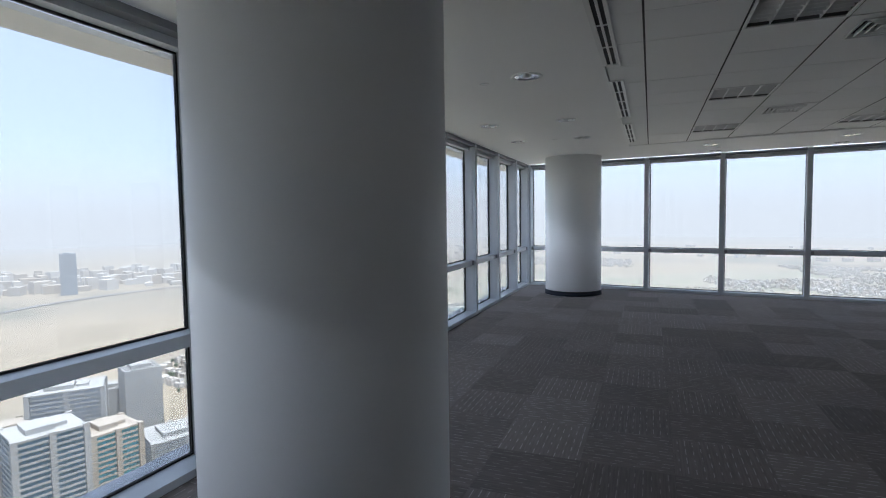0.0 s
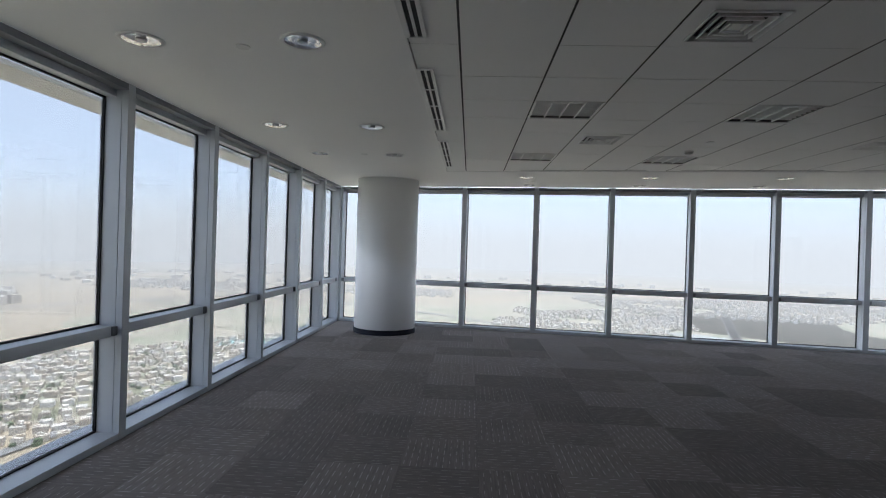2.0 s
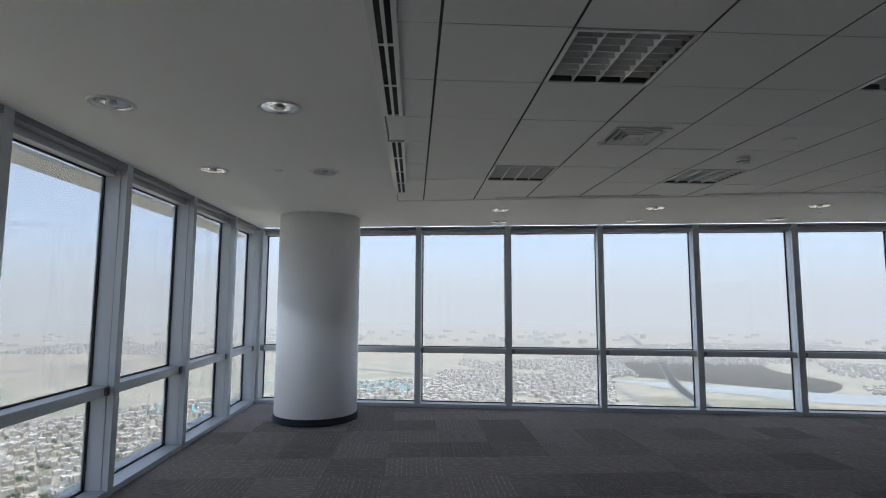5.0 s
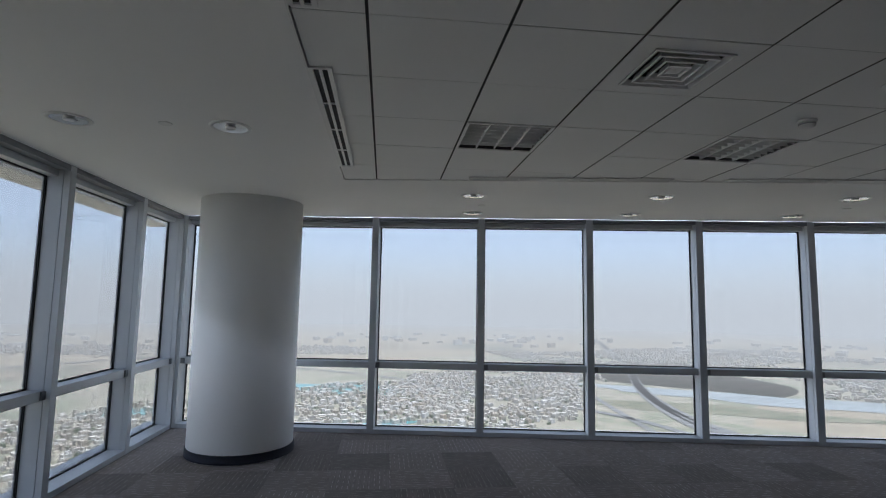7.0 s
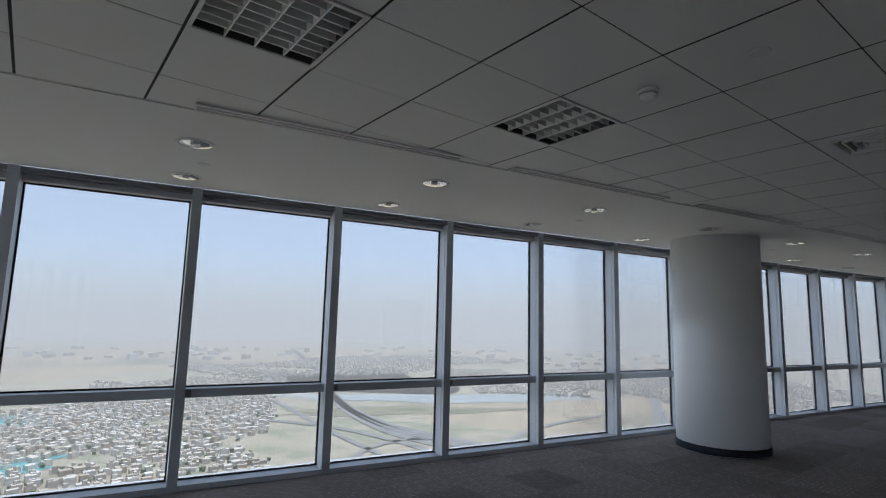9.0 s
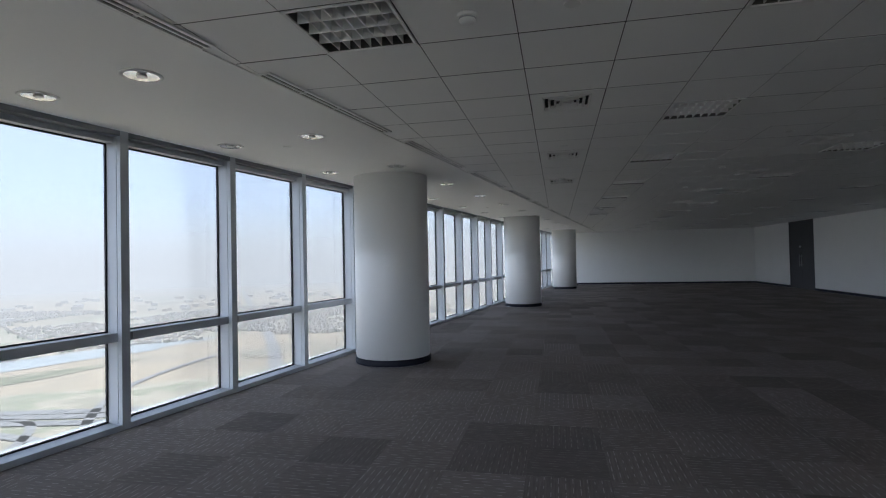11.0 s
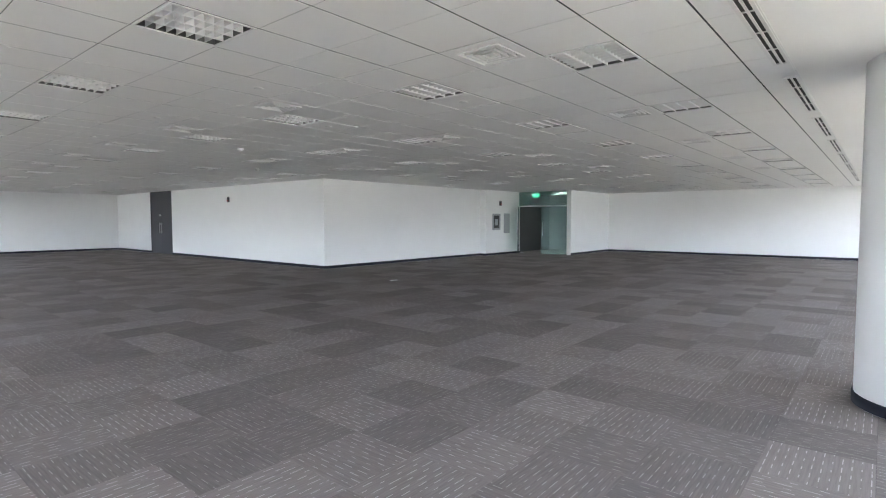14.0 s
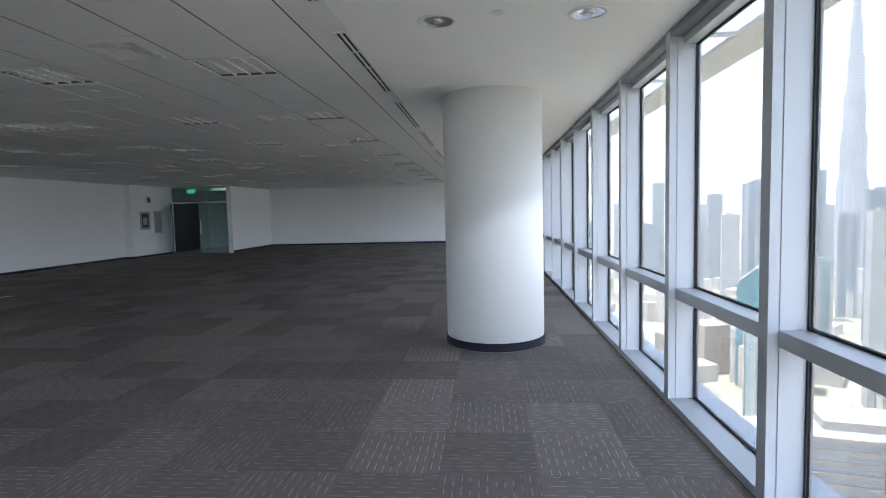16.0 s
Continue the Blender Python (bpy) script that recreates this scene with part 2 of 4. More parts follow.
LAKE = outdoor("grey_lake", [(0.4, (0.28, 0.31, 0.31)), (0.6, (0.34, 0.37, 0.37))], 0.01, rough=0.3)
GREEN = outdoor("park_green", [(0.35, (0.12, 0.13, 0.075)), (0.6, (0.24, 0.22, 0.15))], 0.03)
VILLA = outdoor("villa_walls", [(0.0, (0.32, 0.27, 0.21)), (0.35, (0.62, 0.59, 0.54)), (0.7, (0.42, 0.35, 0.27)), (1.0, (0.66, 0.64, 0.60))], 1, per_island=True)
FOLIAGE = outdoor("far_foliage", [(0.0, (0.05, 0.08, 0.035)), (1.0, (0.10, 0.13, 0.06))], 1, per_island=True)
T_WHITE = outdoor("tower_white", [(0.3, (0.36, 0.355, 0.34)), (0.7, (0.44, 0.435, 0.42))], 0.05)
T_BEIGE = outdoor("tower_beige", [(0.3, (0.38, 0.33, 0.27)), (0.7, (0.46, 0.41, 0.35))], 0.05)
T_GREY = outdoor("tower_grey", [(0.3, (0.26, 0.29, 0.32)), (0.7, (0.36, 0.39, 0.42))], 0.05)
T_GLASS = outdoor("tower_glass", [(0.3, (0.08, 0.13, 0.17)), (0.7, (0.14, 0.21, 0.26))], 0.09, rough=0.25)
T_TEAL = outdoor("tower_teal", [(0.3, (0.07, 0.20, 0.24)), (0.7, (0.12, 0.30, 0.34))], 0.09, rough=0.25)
FAR_HAZE = glowing_haze("horizon_haze_glow")


# ---- builders ----
def box(bm, lo, hi, m=None):
    """Axis box from lo to hi, carried by m if given."""
    x0, y0, z0 = lo
    x1, y1, z1 = hi
    vs = []
    for p in ((x0, y0, z0), (x1, y0, z0), (x1, y1, z0), (x0, y1, z0), (x0, y0, z1), (x1, y0, z1), (x1, y1, z1), (x0, y1, z1)):
        vs.append(bm.verts.new(m @ Vector(p) if m else p))
    flip = (m is not None and m.determinant() < 0) != ((x1 - x0) * (y1 - y0) * (z1 - z0) < 0)
    for f in ((3, 2, 1, 0), (4, 5, 6, 7), (0, 1, 5, 4), (1, 2, 6, 5), (2, 3, 7, 6), (3, 0, 4, 7)):
        bm.faces.new([vs[i] for i in (reversed(f) if flip else f)])


def prism(bm, pts, z0, z1):
    """Upright prism over an anticlockwise outline."""
    lo = [bm.verts.new((x, y, z0)) for x, y in pts]
    hi = [bm.verts.new((x, y, z1)) for x, y in pts]
    bm.faces.new(list(reversed(lo)))
    bm.faces.new(hi)
    k = len(pts)
    for i in range(k):
        bm.faces.new((lo[i], lo[(i + 1) % k], hi[(i + 1) % k], hi[i]))


def lathe(bm, profile, steps=24, cx=0.0, cy=0.0, smooth=True, caps=True):
    """Turn a profile of (radius, z) round the upright axis."""
    rings = []
    for r, z in profile:
        rings.append([bm.verts.new((cx + r * math.cos(2 * math.pi * i / steps), cy + r * math.sin(2 * math.pi * i / steps), z)) for i in range(steps)])
    for a, b in zip(rings, rings[1:]):
        for i in range(steps):
            f = bm.faces.new((a[i], a[(i + 1) % steps], b[(i + 1) % steps], b[i]))
            f.smooth = smooth
    if caps:
        bm.faces.new(list(reversed(rings[0])))
        bm.faces.new(rings[-1])


def ring(bm, inner, outer, z0, z1, ox=0.0, oy=0.0):
    """One square ring, inner and outer half sizes given as (x, y)."""
    q = []
    for hx, hy in (outer, inner):
        for z in (z0, z1):
            q.append([bm.verts.new((ox + sx * hx, oy + sy * hy, z)) for sx, sy in ((-1, -1), (1, -1), (1, 1), (-1, 1))])
    ol, oh, il, ih = q
    for r0, r1 in ((ol, oh), (oh, ih), (ih, il), (il, ol)):
        for i in range(4):
            bm.faces.new((r0[i], r0[(i + 1) % 4], r1[(i + 1) % 4], r1[i]))


def rings(name, inner, outer, z0, z1, mat, parent, ox=0.0, oy=0.0):
    bm = bmesh.new()
    ring(bm, inner, outer, z0, z1, ox, oy)
    return part(name, bm, mat, parent)


def part(name, bm, mat, parent=None, label=""):
    me = bpy.data.meshes.new(name)
    bm.to_mesh(me)
    bm.free()
    me.materials.append(mat)
    ob = new(name, me)
    if parent:
        ob.parent = parent
    if label:
        ob["label"] = label
    return ob


def boxes(name, rows, mat, parent=None, label="", m=None, bevel=0.0):
    bm = bmesh.new()
    for lo, hi in rows:
        box(bm, lo, hi, m)
    if bevel:
        bmesh.ops.bevel(bm, geom=bm.edges[:], offset=bevel, segments=2, affect="EDGES", profile=0.6)
    return part(name, bm, mat, parent, label)


def thing(name, label, category, group="", kind="", at=None):
    ob = new(name)
    if at is not None:
        ob.matrix_basis = at
    return tagged(ob, label, category, group, kind)


def clip(poly, a, b, c):
    """The part of a polygon where a*x + b*y <= c."""
    out = []
    for (x0, y0), (x1, y1) in zip(poly, poly[1:] + poly[:1]):
        d0, d1 = a * x0 + b * y0 - c, a * x1 + b * y1 - c
        if d0 <= 0:
            out.append((x0, y0))
        if (d0 < 0 < d1) or (d1 < 0 < d0):
            k = d0 / (d0 - d1)
            out.append((x0 + k * (x1 - x0), y0 + k * (y1 - y0)))
    return out


# ---- large structure ----
room = [(0, SOUTH), (REC_X, SOUTH), (REC_X, REC_Y), (CORE_X, REC_Y), (CORE_X, CORE_Y), (EAST, CORE_Y), (EAST, b_y(EAST)), (0, 0)]
bm = bmesh.new()
prism(bm, [(-0.25, SOUTH - 0.2), (EAST + 0.2, SOUTH - 0.2), (EAST + 0.2, b_y(EAST + 0.2) + 0.25), (-0.25, b_y(-0.25) + 0.25)], -0.35, -0.006)
floor = tagged(part("floor", bm, UNDERLAY), "grey-brown modular carpet floor in an empty office", "floor", kind="structure")

BAND_A = 2.375
BAND_B = 2.22
bm = bmesh.new()
prism(bm, [(-0.02, SOUTH - 0.1), (BAND_A, SOUTH - 0.1), (BAND_A, b_y(BAND_A, BAND_B)), (BAND_A, b_y(BAND_A) + 0.02), (-0.02, 0.02)], H, H + 0.12)
prism(bm, [(BAND_A, b_y(BAND_A, BAND_B)), (EAST + 0.1, b_y(EAST + 0.1, BAND_B)), (EAST + 0.1, b_y(EAST + 0.1) + 0.02), (BAND_A, b_y(BAND_A) + 0.02)], H, H + 0.12)
tagged(part("ceiling_band", bm, CEIL), "smooth off-white plasterboard ceiling along the windows", "ceiling", kind="structure")

# fixtures that take a whole ceiling cell: (i, j) counted from the grid's corner
light_i = [1, 4, 8, 12, 16, 20, 24, 28, 32, 36, 40, 44]
light_j = [0, 4, 8, 12, 16, 20, 24, 28, 32, 36, 40]
lights, vents = set(), set()
for i in light_i:
    for j in light_j:
        cx, cy = GX + TILE * (i + 0.5), GY - TILE * (j + 0.5)
        if cy > b_y(cx, BAND_B + 0.9) or (cx > CORE_X - 0.5 and cy < CORE_Y + 0.5) or (cx > REC_X - 0.5 and cy < REC_Y + 0.5) or cx > EAST - 0.5 or cy < SOUTH + 0.5:
            continue
        lights.add((i, j))
for i in (2, 7, 11, 15, 19, 23, 27):
    for j in (2, 7, 12, 17, 22, 27):
        cx, cy = GX + TILE * (i + 0.5), GY - TILE * (j + 0.5)
        if cy > b_y(cx, BAND_B + 0.45) or (cx > CORE_X - 0.5 and cy < CORE_Y + 0.5) or (cx > REC_X - 0.5 and cy < REC_Y + 0.5) or cy < SOUTH + 0.5:
            continue
        if (i, j) not in lights and not (i > 15 and j % 2 == 0):
            vents.add((i, j))
blanks = {(4, 9), (8, 9), (12, 5), (4, 13), (8, 13), (12, 13)}

bm = bmesh.new()
gx, gy = 0.007, 0.003
for i in range(-1, 51):
    x0 = GX + TILE * i if i >= 0 else BAND_A + 0.004
    x1 = GX + TILE * (i + 1) if i >= 0 else GX
    for j in range(-4, 46):
        if (i, j) in lights or (i, j) in vents:
            continue
        y1 = GY - TILE * j
        y0 = y1 - TILE
        poly = [(x0 + gx, y0 + gy), (x1 - gx, y0 + gy), (x1 - gx, y1 - gy), (x0 + gx, y1 - gy)]
        poly = clip(poly, math.sin(TH), math.cos(TH), -BAND_B - 0.004)
        mx, my = (x0 + x1) / 2, (y0 + y1) / 2
        if len(poly) < 3 or mx > EAST + 0.3 or my < SOUTH - 0.3 or (mx > CORE_X + 0.3 and my < CORE_Y - 0.3) or (mx > REC_X + 0.3 and my < REC_Y - 4.3):
            continue
        lift = random.uniform(-0.0012, 0.0012)
        prism(bm, poly, H + lift, H + 0.012)
tagged(part("ceiling", bm, CTILE), "suspended ceiling of square off-white metal tiles", "ceiling", kind="structure")
bm = bmesh.new()
for i in range(0, 51):
    x = GX + TILE * i
    if x < EAST:
        box(bm, (x - gx - 0.001, SOUTH, H + 0.0018), (x + gx + 0.001, b_y(x, BAND_B) - 0.01, H + 0.011))
for j in range(-4, 46):
    y = GY - TILE * j
    edge = min(EAST, (-y - BAND_B / math.cos(TH)) / math.tan(TH) - 0.02)
    if edge > BAND_A and y > SOUTH:
        box(bm, (BAND_A + 0.004, y - gy - 0.001, H + 0.0022), (edge, y + gy + 0.001, H + 0.0115))
tagged(part("ceiling_grid", bm, GAP), "dark grid bars between ceiling tiles", "ceiling", kind="structure")
bm = bmesh.new()
prism(bm, [(BAND_A, SOUTH - 0.2), (EAST + 0.2, SOUTH - 0.2), (EAST + 0.2, b_y(EAST, BAND_B)), (BAND_A, b_y(BAND_A, BAND_B))], H + 0.13, H + 0.3)
tagged(part("ceiling_slab", bm, GAP), "dark void above the suspended ceiling tiles", "ceiling", kind="structure")
bm = bmesh.new()
prism(bm, [(-0.25, SOUTH - 0.2), (EAST + 0.2, SOUTH - 0.2), (EAST + 0.2, b_y(EAST + 0.2) + 0.25), (-0.25, b_y(-0.25) + 0.25)], H + 0.31, H + 0.7)
tagged(part("ceiling_upper_slab", bm, GAP), "concrete slab over the office floor", "slab", kind="structure")


t = thing("trim", "thin white metal edge between the plasterboard band and the tile ceiling", "trim", kind="structure")
cb = b_y(BAND_A, BAND_B)
boxes("edge_strip", [((BAND_A - 0.006, SOUTH, H - 0.007), (BAND_A + 0.003, cb, H - 0.0015))], WHITE, t)
boxes("edge_strip", [((BAND_A / math.cos(TH) + BAND_B * math.tan(TH) - 0.01, -BAND_B - 0.003, H - 0.007), (EAST / math.cos(TH), -BAND_B + 0.006, H - 0.0015))], WHITE, t,
      m=Matrix(((U.x, OUTB.x, 0, 0), (U.y, OUTB.y, 0, 0), (0, 0, 1, 0), (0, 0, 0, 1))))


def wall(name, lo, hi, base_rows, label):
    ob = tagged(boxes(name, [(lo, hi)], WALL), label, "wall", kind="structure")
    for blo, bhi in base_rows:
        boxes("baseboard", [(blo, bhi)], BASE, ob, "dark navy skirting", bevel=0.003)
    return ob


DX0, DX1 = 26.45, 28.75
BB = 0.10
W = "plain white painted partition wall with dark skirting"
wall("wall_east", (EAST, CORE_Y - 0.2, 0), (EAST + 0.2, b_y(EAST) + 0.2, H), [((EAST - 0.014, CORE_Y, 0.004), (EAST, b_y(EAST), BB))], W)
wall("wall_core_north_a", (CORE_X, CORE_Y - 0.2, 0), (DX0, CORE_Y, H), [((CORE_X - 0.014, CORE_Y, 0.004), (DX0, CORE_Y + 0.014, BB))], W)
wall("wall_core_north_b", (DX1, CORE_Y - 0.2, 0), (EAST, CORE_Y, H), [((DX1, CORE_Y, 0.004), (EAST - 0.014, CORE_Y + 0.014, BB))], W)
wall("wall_core_west_a", (CORE_X, -23.7, 0), (CORE_X + 0.2, CORE_Y - 0.2, H), [((CORE_X - 0.014, -23.7, 0.004), (CORE_X, CORE_Y, BB))], W)
wall("wall_core_west_b", (15.1, REC_Y - 0.1, 0), (CORE_X + 0.2, -23.7, H), [((15.086, REC_Y - 0.1, 0.004), (15.1, -23.7, BB)), ((15.086, -23.7, 0.004), (CORE_X - 0.014, -23.686, BB))], W)
wall("wall_recess_west", (REC_X, SOUTH, 0), (REC_X + 0.2, REC_Y, H), [((REC_X - 0.014, SOUTH, 0.004), (REC_X, REC_Y, BB))], W)
wall("wall_south", (-0.2, SOUTH - 0.2, 0), (REC_X + 0.2, SOUTH, H), [((0, SOUTH, 0.004), (REC_X - 0.014, SOUTH + 0.014, BB))], W)


# ---- window walls ----
def facade(name, m, length, first, pitch, label, shade):
    """A glazed wall: m carries (along, out, up). Mullions stand from first on, pitch apart."""
    host = thing(name, label, "window wall", kind="structure")
    marks = [0.0]
    s = first
    while s < length - 0.3:
        marks.append(s)
        s += pitch
    marks.append(length)
    hw = 0.045
    for k, s in enumerate(marks):
        # slim nose and deeper body of each upright
        bm = bmesh.new()
        box(bm, (s - hw, 0.0, 0.0), (s + hw, 0.05, H - 0.002), m)
        box(bm, (s - hw + 0.006, 0.05, 0.0), (s + hw - 0.006, 0.058, H - 0.002), m)
        box(bm, (s - hw, 0.058, 0.0), (s + hw, 0.23, H - 0.002), m)
        part("mullion", bm, ALU, host)
    for a, b in zip(marks, marks[1:]):
        lo, hi = a + hw, b - hw
        if hi - lo < 0.1:
            continue
        boxes("sill", [((lo, 0.004, 0.0), (hi, 0.19, 0.055))], ALU, host, m=m)
        boxes("transom", [((lo, 0.05, 0.845), (hi, 0.225, 0.93))], ALU, host, m=m, bevel=0.004)
        boxes("bracket", [((lo, 0.035, 0.852), (lo + 0.055, 0.0495, 0.923))], ALU_DK, host, m=m)
        boxes("head_panel", [((lo, 0.10, 2.78), (hi, 0.225, H - 0.005))], ALU, host, m=m)
        boxes("head_channel", [((lo, 0.0, 2.835), (hi, 0.098, H - 0.005))], ALU_DK, host, m=m)
        for z0, z1 in ((0.055, 0.845), (0.93, 2.78)):
            g = 0.014
            boxes("gasket", [((lo, 0.19, z0), (lo + g, 0.21, z1)), ((hi - g, 0.19, z0), (hi, 0.21, z1)),
                             ((lo + g, 0.19, z0), (hi - g, 0.21, z0 + g)), ((lo + g, 0.19, z1 - g), (hi - g, 0.21, z1))], GASKET, host, m=m)
            pane = boxes("pane", [((lo + g, 0.197, z0 + g), (hi - g, 0.203, z1 - g))], GLASS, host, m=m)
            pane.visible_shadow = False
    # ledge and sunshade outside
    boxes("outer_ledge", [((-0.3, 0.24, -0.25), (length, 0.42, 0.03))], ALU, host, m=m)
    if shade:
        boxes("sunshade", [((-0.9, 0.5, 2.83), (length, 0.85, 2.87))], WHITE, host, m=m)
        s = first
        while s < length:
            boxes("shade_arm", [((s - 0.02, 0.231, 2.835), (s + 0.02, 0.499, 2.865))], WHITE, host, m=m)
            s += pitch
    return host


MA = Matrix(((0, -1, 0, 0), (-1, 0, 0, 0), (0, 0, 1, 0), (0, 0, 0, 1)))
MB = Matrix(((U.x, OUTB.x, 0, 0), (U.y, OUTB.y, 0, 0), (0, 0, 1, 0), (0, 0, 0, 1)))
WL = "floor-to-ceiling window wall with pale grey aluminium mullions and transom"
facade("window_1", MA, -SOUTH, 1.23, 1.452, WL, True)
facade("window_2", MB, (EAST + 0.1) / math.cos(TH), 1.23, 1.452, WL, False)
boxes("corner_post", [((-0.24, 0.0, -0.2), (0.0, 0.27, H + 0.1))], ALU)
tagged(bpy.data.objects["corner_post"], "pale grey aluminium post where two window walls meet", "post", kind="structure")

# ---- columns ----
R = 0.578
for cx, cy in ((1.2, -1.16), (1.315, -10.57), (10.6, -2.61), (20.01, -4.06), (29.42, -5.5)):
    col = thing("column", "round white plastered column with dark navy skirting band", "column", "round columns", at=pose(cx, cy, 0))
    bm = bmesh.new()
    lathe(bm, [(R, 0.0), (R, H - 0.001)], 72)
    part("shaft", bm, COLUMN, col)
    bm = bmesh.new()
    lathe(bm, [(R + 0.004, 0.004), (R + 0.013, 0.008), (R + 0.013, 0.094), (R + 0.009, 0.1), (R + 0.002, 0.1)], 72)
    part("skirting_band", bm, BASE, col, "dark navy skirting band")


# ---- ceiling fixtures ----
def troffer():
    t = thing("ceiling_light", "recessed square louvre light, switched off, in the tile ceiling", "ceiling light", "recessed louvre lights")
    h = TILE / 2 - 0.006
    d = 0.085
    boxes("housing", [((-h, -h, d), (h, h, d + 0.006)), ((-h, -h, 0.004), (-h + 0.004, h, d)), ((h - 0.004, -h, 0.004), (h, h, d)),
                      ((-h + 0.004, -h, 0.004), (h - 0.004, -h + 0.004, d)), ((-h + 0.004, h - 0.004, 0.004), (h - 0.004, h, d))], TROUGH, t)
    f = 0.018
    rings("frame", (h - f, h - f), (h, h), -0.006, 0.004, WHITE, t)
    e = h - f
    for k in (1, 2, 3):
        x = -e + 2 * e * k / 4
        bm = bmesh.new()
        box(bm, (x - 0.002, -e, 0.0), (x + 0.002, e, 0.07))
        for v in bm.verts:
            if v.co.z < 0.01:
                v.co.x += math.copysign(0.001, v.co.x - x)
        part("louvre", bm, LOUVRE, t)
    for k in range(1, 8):
        y = -e + 2 * e * k / 8
        bm = bmesh.new()
        box(bm, (-e, y - 0.002, 0.006), (e, y + 0.002, 0.066))
        for v in bm.verts:
            if v.co.z < 0.01:
                v.co.y += math.copysign(0.001, v.co.y - y)
        part("blade", bm, LOUVRE, t)
    return t


def diffuser():
    t = thing("air_diffuser", "square white four-way air diffuser in the tile ceiling", "air vent", "square diffusers")
    h = TILE / 2 - 0.006
    rings("plate", (0.2, 0.2), (h, h), -0.002, 0.01, CTILE, t)
    boxes("backing", [((-0.2, -0.2, 0.05), (0.2, 0.2, 0.06))], DARK, t)
    for a in (0.2, 0.152, 0.104, 0.06):
        bm = bmesh.new()
        b = a - 0.02
        lo = [bm.verts.new((x * a, y * a, -0.012)) for x, y in ((-1, -1), (1, -1), (1, 1), (-1, 1))]
        mid = [bm.verts.new((x * (a - 0.012), y * (a - 0.012), -0.012)) for x, y in ((-1, -1), (1, -1), (1, 1), (-1, 1))]
        hi = [bm.verts.new((x * b, y * b, 0.018)) for x, y in ((-1, -1), (1, -1), (1, 1), (-1, 1))]
        top = [bm.verts.new((x * (b + 0.008), y * (b + 0.006), 0.02)) for x, y in ((-1, -1), (1, -1), (1, 1), (-1, 1))]
        for r0, r1 in ((lo, mid), (mid, hi), (hi, top), (top, lo)):
            for i in range(4):
                bm.faces.new((r0[i], r0[(i + 1) % 4], r1[(i + 1) % 4], r1[i]))
        bmesh.ops.recalc_face_normals(bm, faces=bm.faces[:])
        part("vane", bm, WHITE, t)
    boxes("core", [((-0.035, -0.035, -0.008), (0.035, 0.035, 0.0))], WHITE, t, bevel=0.004)
    return t


def downlight():
    t = thing("downlight", "round recessed downlight with a mirror reflector, switched off", "downlight", "round downlights")
    bm = bmesh.new()
    lathe(bm, [(0.108, 0.0), (0.138, 0.0), (0.138, -0.004), (0.130, -0.008), (0.108, -0.006), (0.108, 0.0)], 32, caps=False)
    part("ring", bm, WHITE, t)
    bm = bmesh.new()
    n = 32
    rings = []
    for r, z in ((0.110, -0.0065), (0.092, -0.003), (0.05, -0.0012)):
        rings.append([bm.verts.new((r * math.cos(2 * math.pi * i / n), r * math.sin(2 * math.pi * i / n), z)) for i in range(n)])
    for a, b in zip(rings, rings[1:]):
        for i in range(n):
            bm.faces.new((a[i], b[i], b[(i + 1) % n], a[(i + 1) % n])).smooth = True
    bm.faces.new(list(reversed(rings[-1])))
    part("reflector", bm, CHROME, t, "mirror-bright reflector bowl")
    bm = bmesh.new()
    lathe(bm, [(0.02, -0.012), (0.032, -0.011), (0.036, -0.004), (0.036, -0.002)], 20)
    part("lamp_shield", bm, STEEL, t)
    return t


def detector():
    t = thing("smoke_detector", "round white smoke detector on the ceiling", "smoke detector", "smoke detectors")
    bm = bmesh.new()
    lathe(bm, [(0.054, 0.0), (0.054, -0.012), (0.050, -0.016)], 28)
    part("base", bm, WHITE, t)
    bm = bmesh.new()
    lathe(bm, [(0.046, -0.016), (0.046, -0.034), (0.034, -0.046), (0.012, -0.049)], 28)
    part("chamber", bm, WHITE, t)
    bm = bmesh.new()
    lathe(bm, [(0.0475, -0.022), (0.0475, -0.030)], 28)
    part("slot", bm, PANEL, t)
    return t


def plate():
    t = thing("sprinkler_cover", "small round white sprinkler cover plate on the ceiling", "sprinkler", "sprinkler covers")
    bm = bmesh.new()
    lathe(bm, [(0.045, 0.0), (0.045, -0.004), (0.040, -0.008)], 24)
    part("disc", bm, WHITE, t)
    return t


def slot_diffuser(length):
    t = thing("slot_diffuser", "long white two-slot linear air diffuser in the ceiling edge", "air vent", "linear slot diffusers")
    w = 0.06
    rings("frame", (w - 0.024, length / 2 - 0.012), (w, length / 2), -0.012, 0.0, WHITE, t, 0.0, length / 2)
    boxes("divider", [((-0.008, 0.012, -0.012), (0.008, length - 0.012, -0.0002))], WHITE, t)
    boxes("slot", [((-w + 0.024, 0.012, -0.003), (-0.008, length - 0.012, -0.0005))], DARK, t)
    boxes("slot", [((0.008, 0.012, -0.003), (w - 0.024, length - 0.012, -0.0005))], DARK, t)
    for k in range(1, 4):
        y = length * k / 4
        boxes("clip", [((-w + 0.024, y - 0.008, -0.009), (-0.008, y + 0.008, -0.003)), ((0.008, y - 0.008, -0.009), (w - 0.024, y + 0.008, -0.003))], WHITE, t)
    return t


def spread(proto, poses):
    """Stand the first where it belongs and copies at the other poses."""
    proto.matrix_basis = poses[0]
    for m in poses[1:]:
        copy_thing(proto, m)


def cell(i, j, z=H):
    return pose(GX + TILE * (i + 0.5), GY - TILE * (j + 0.5), z)


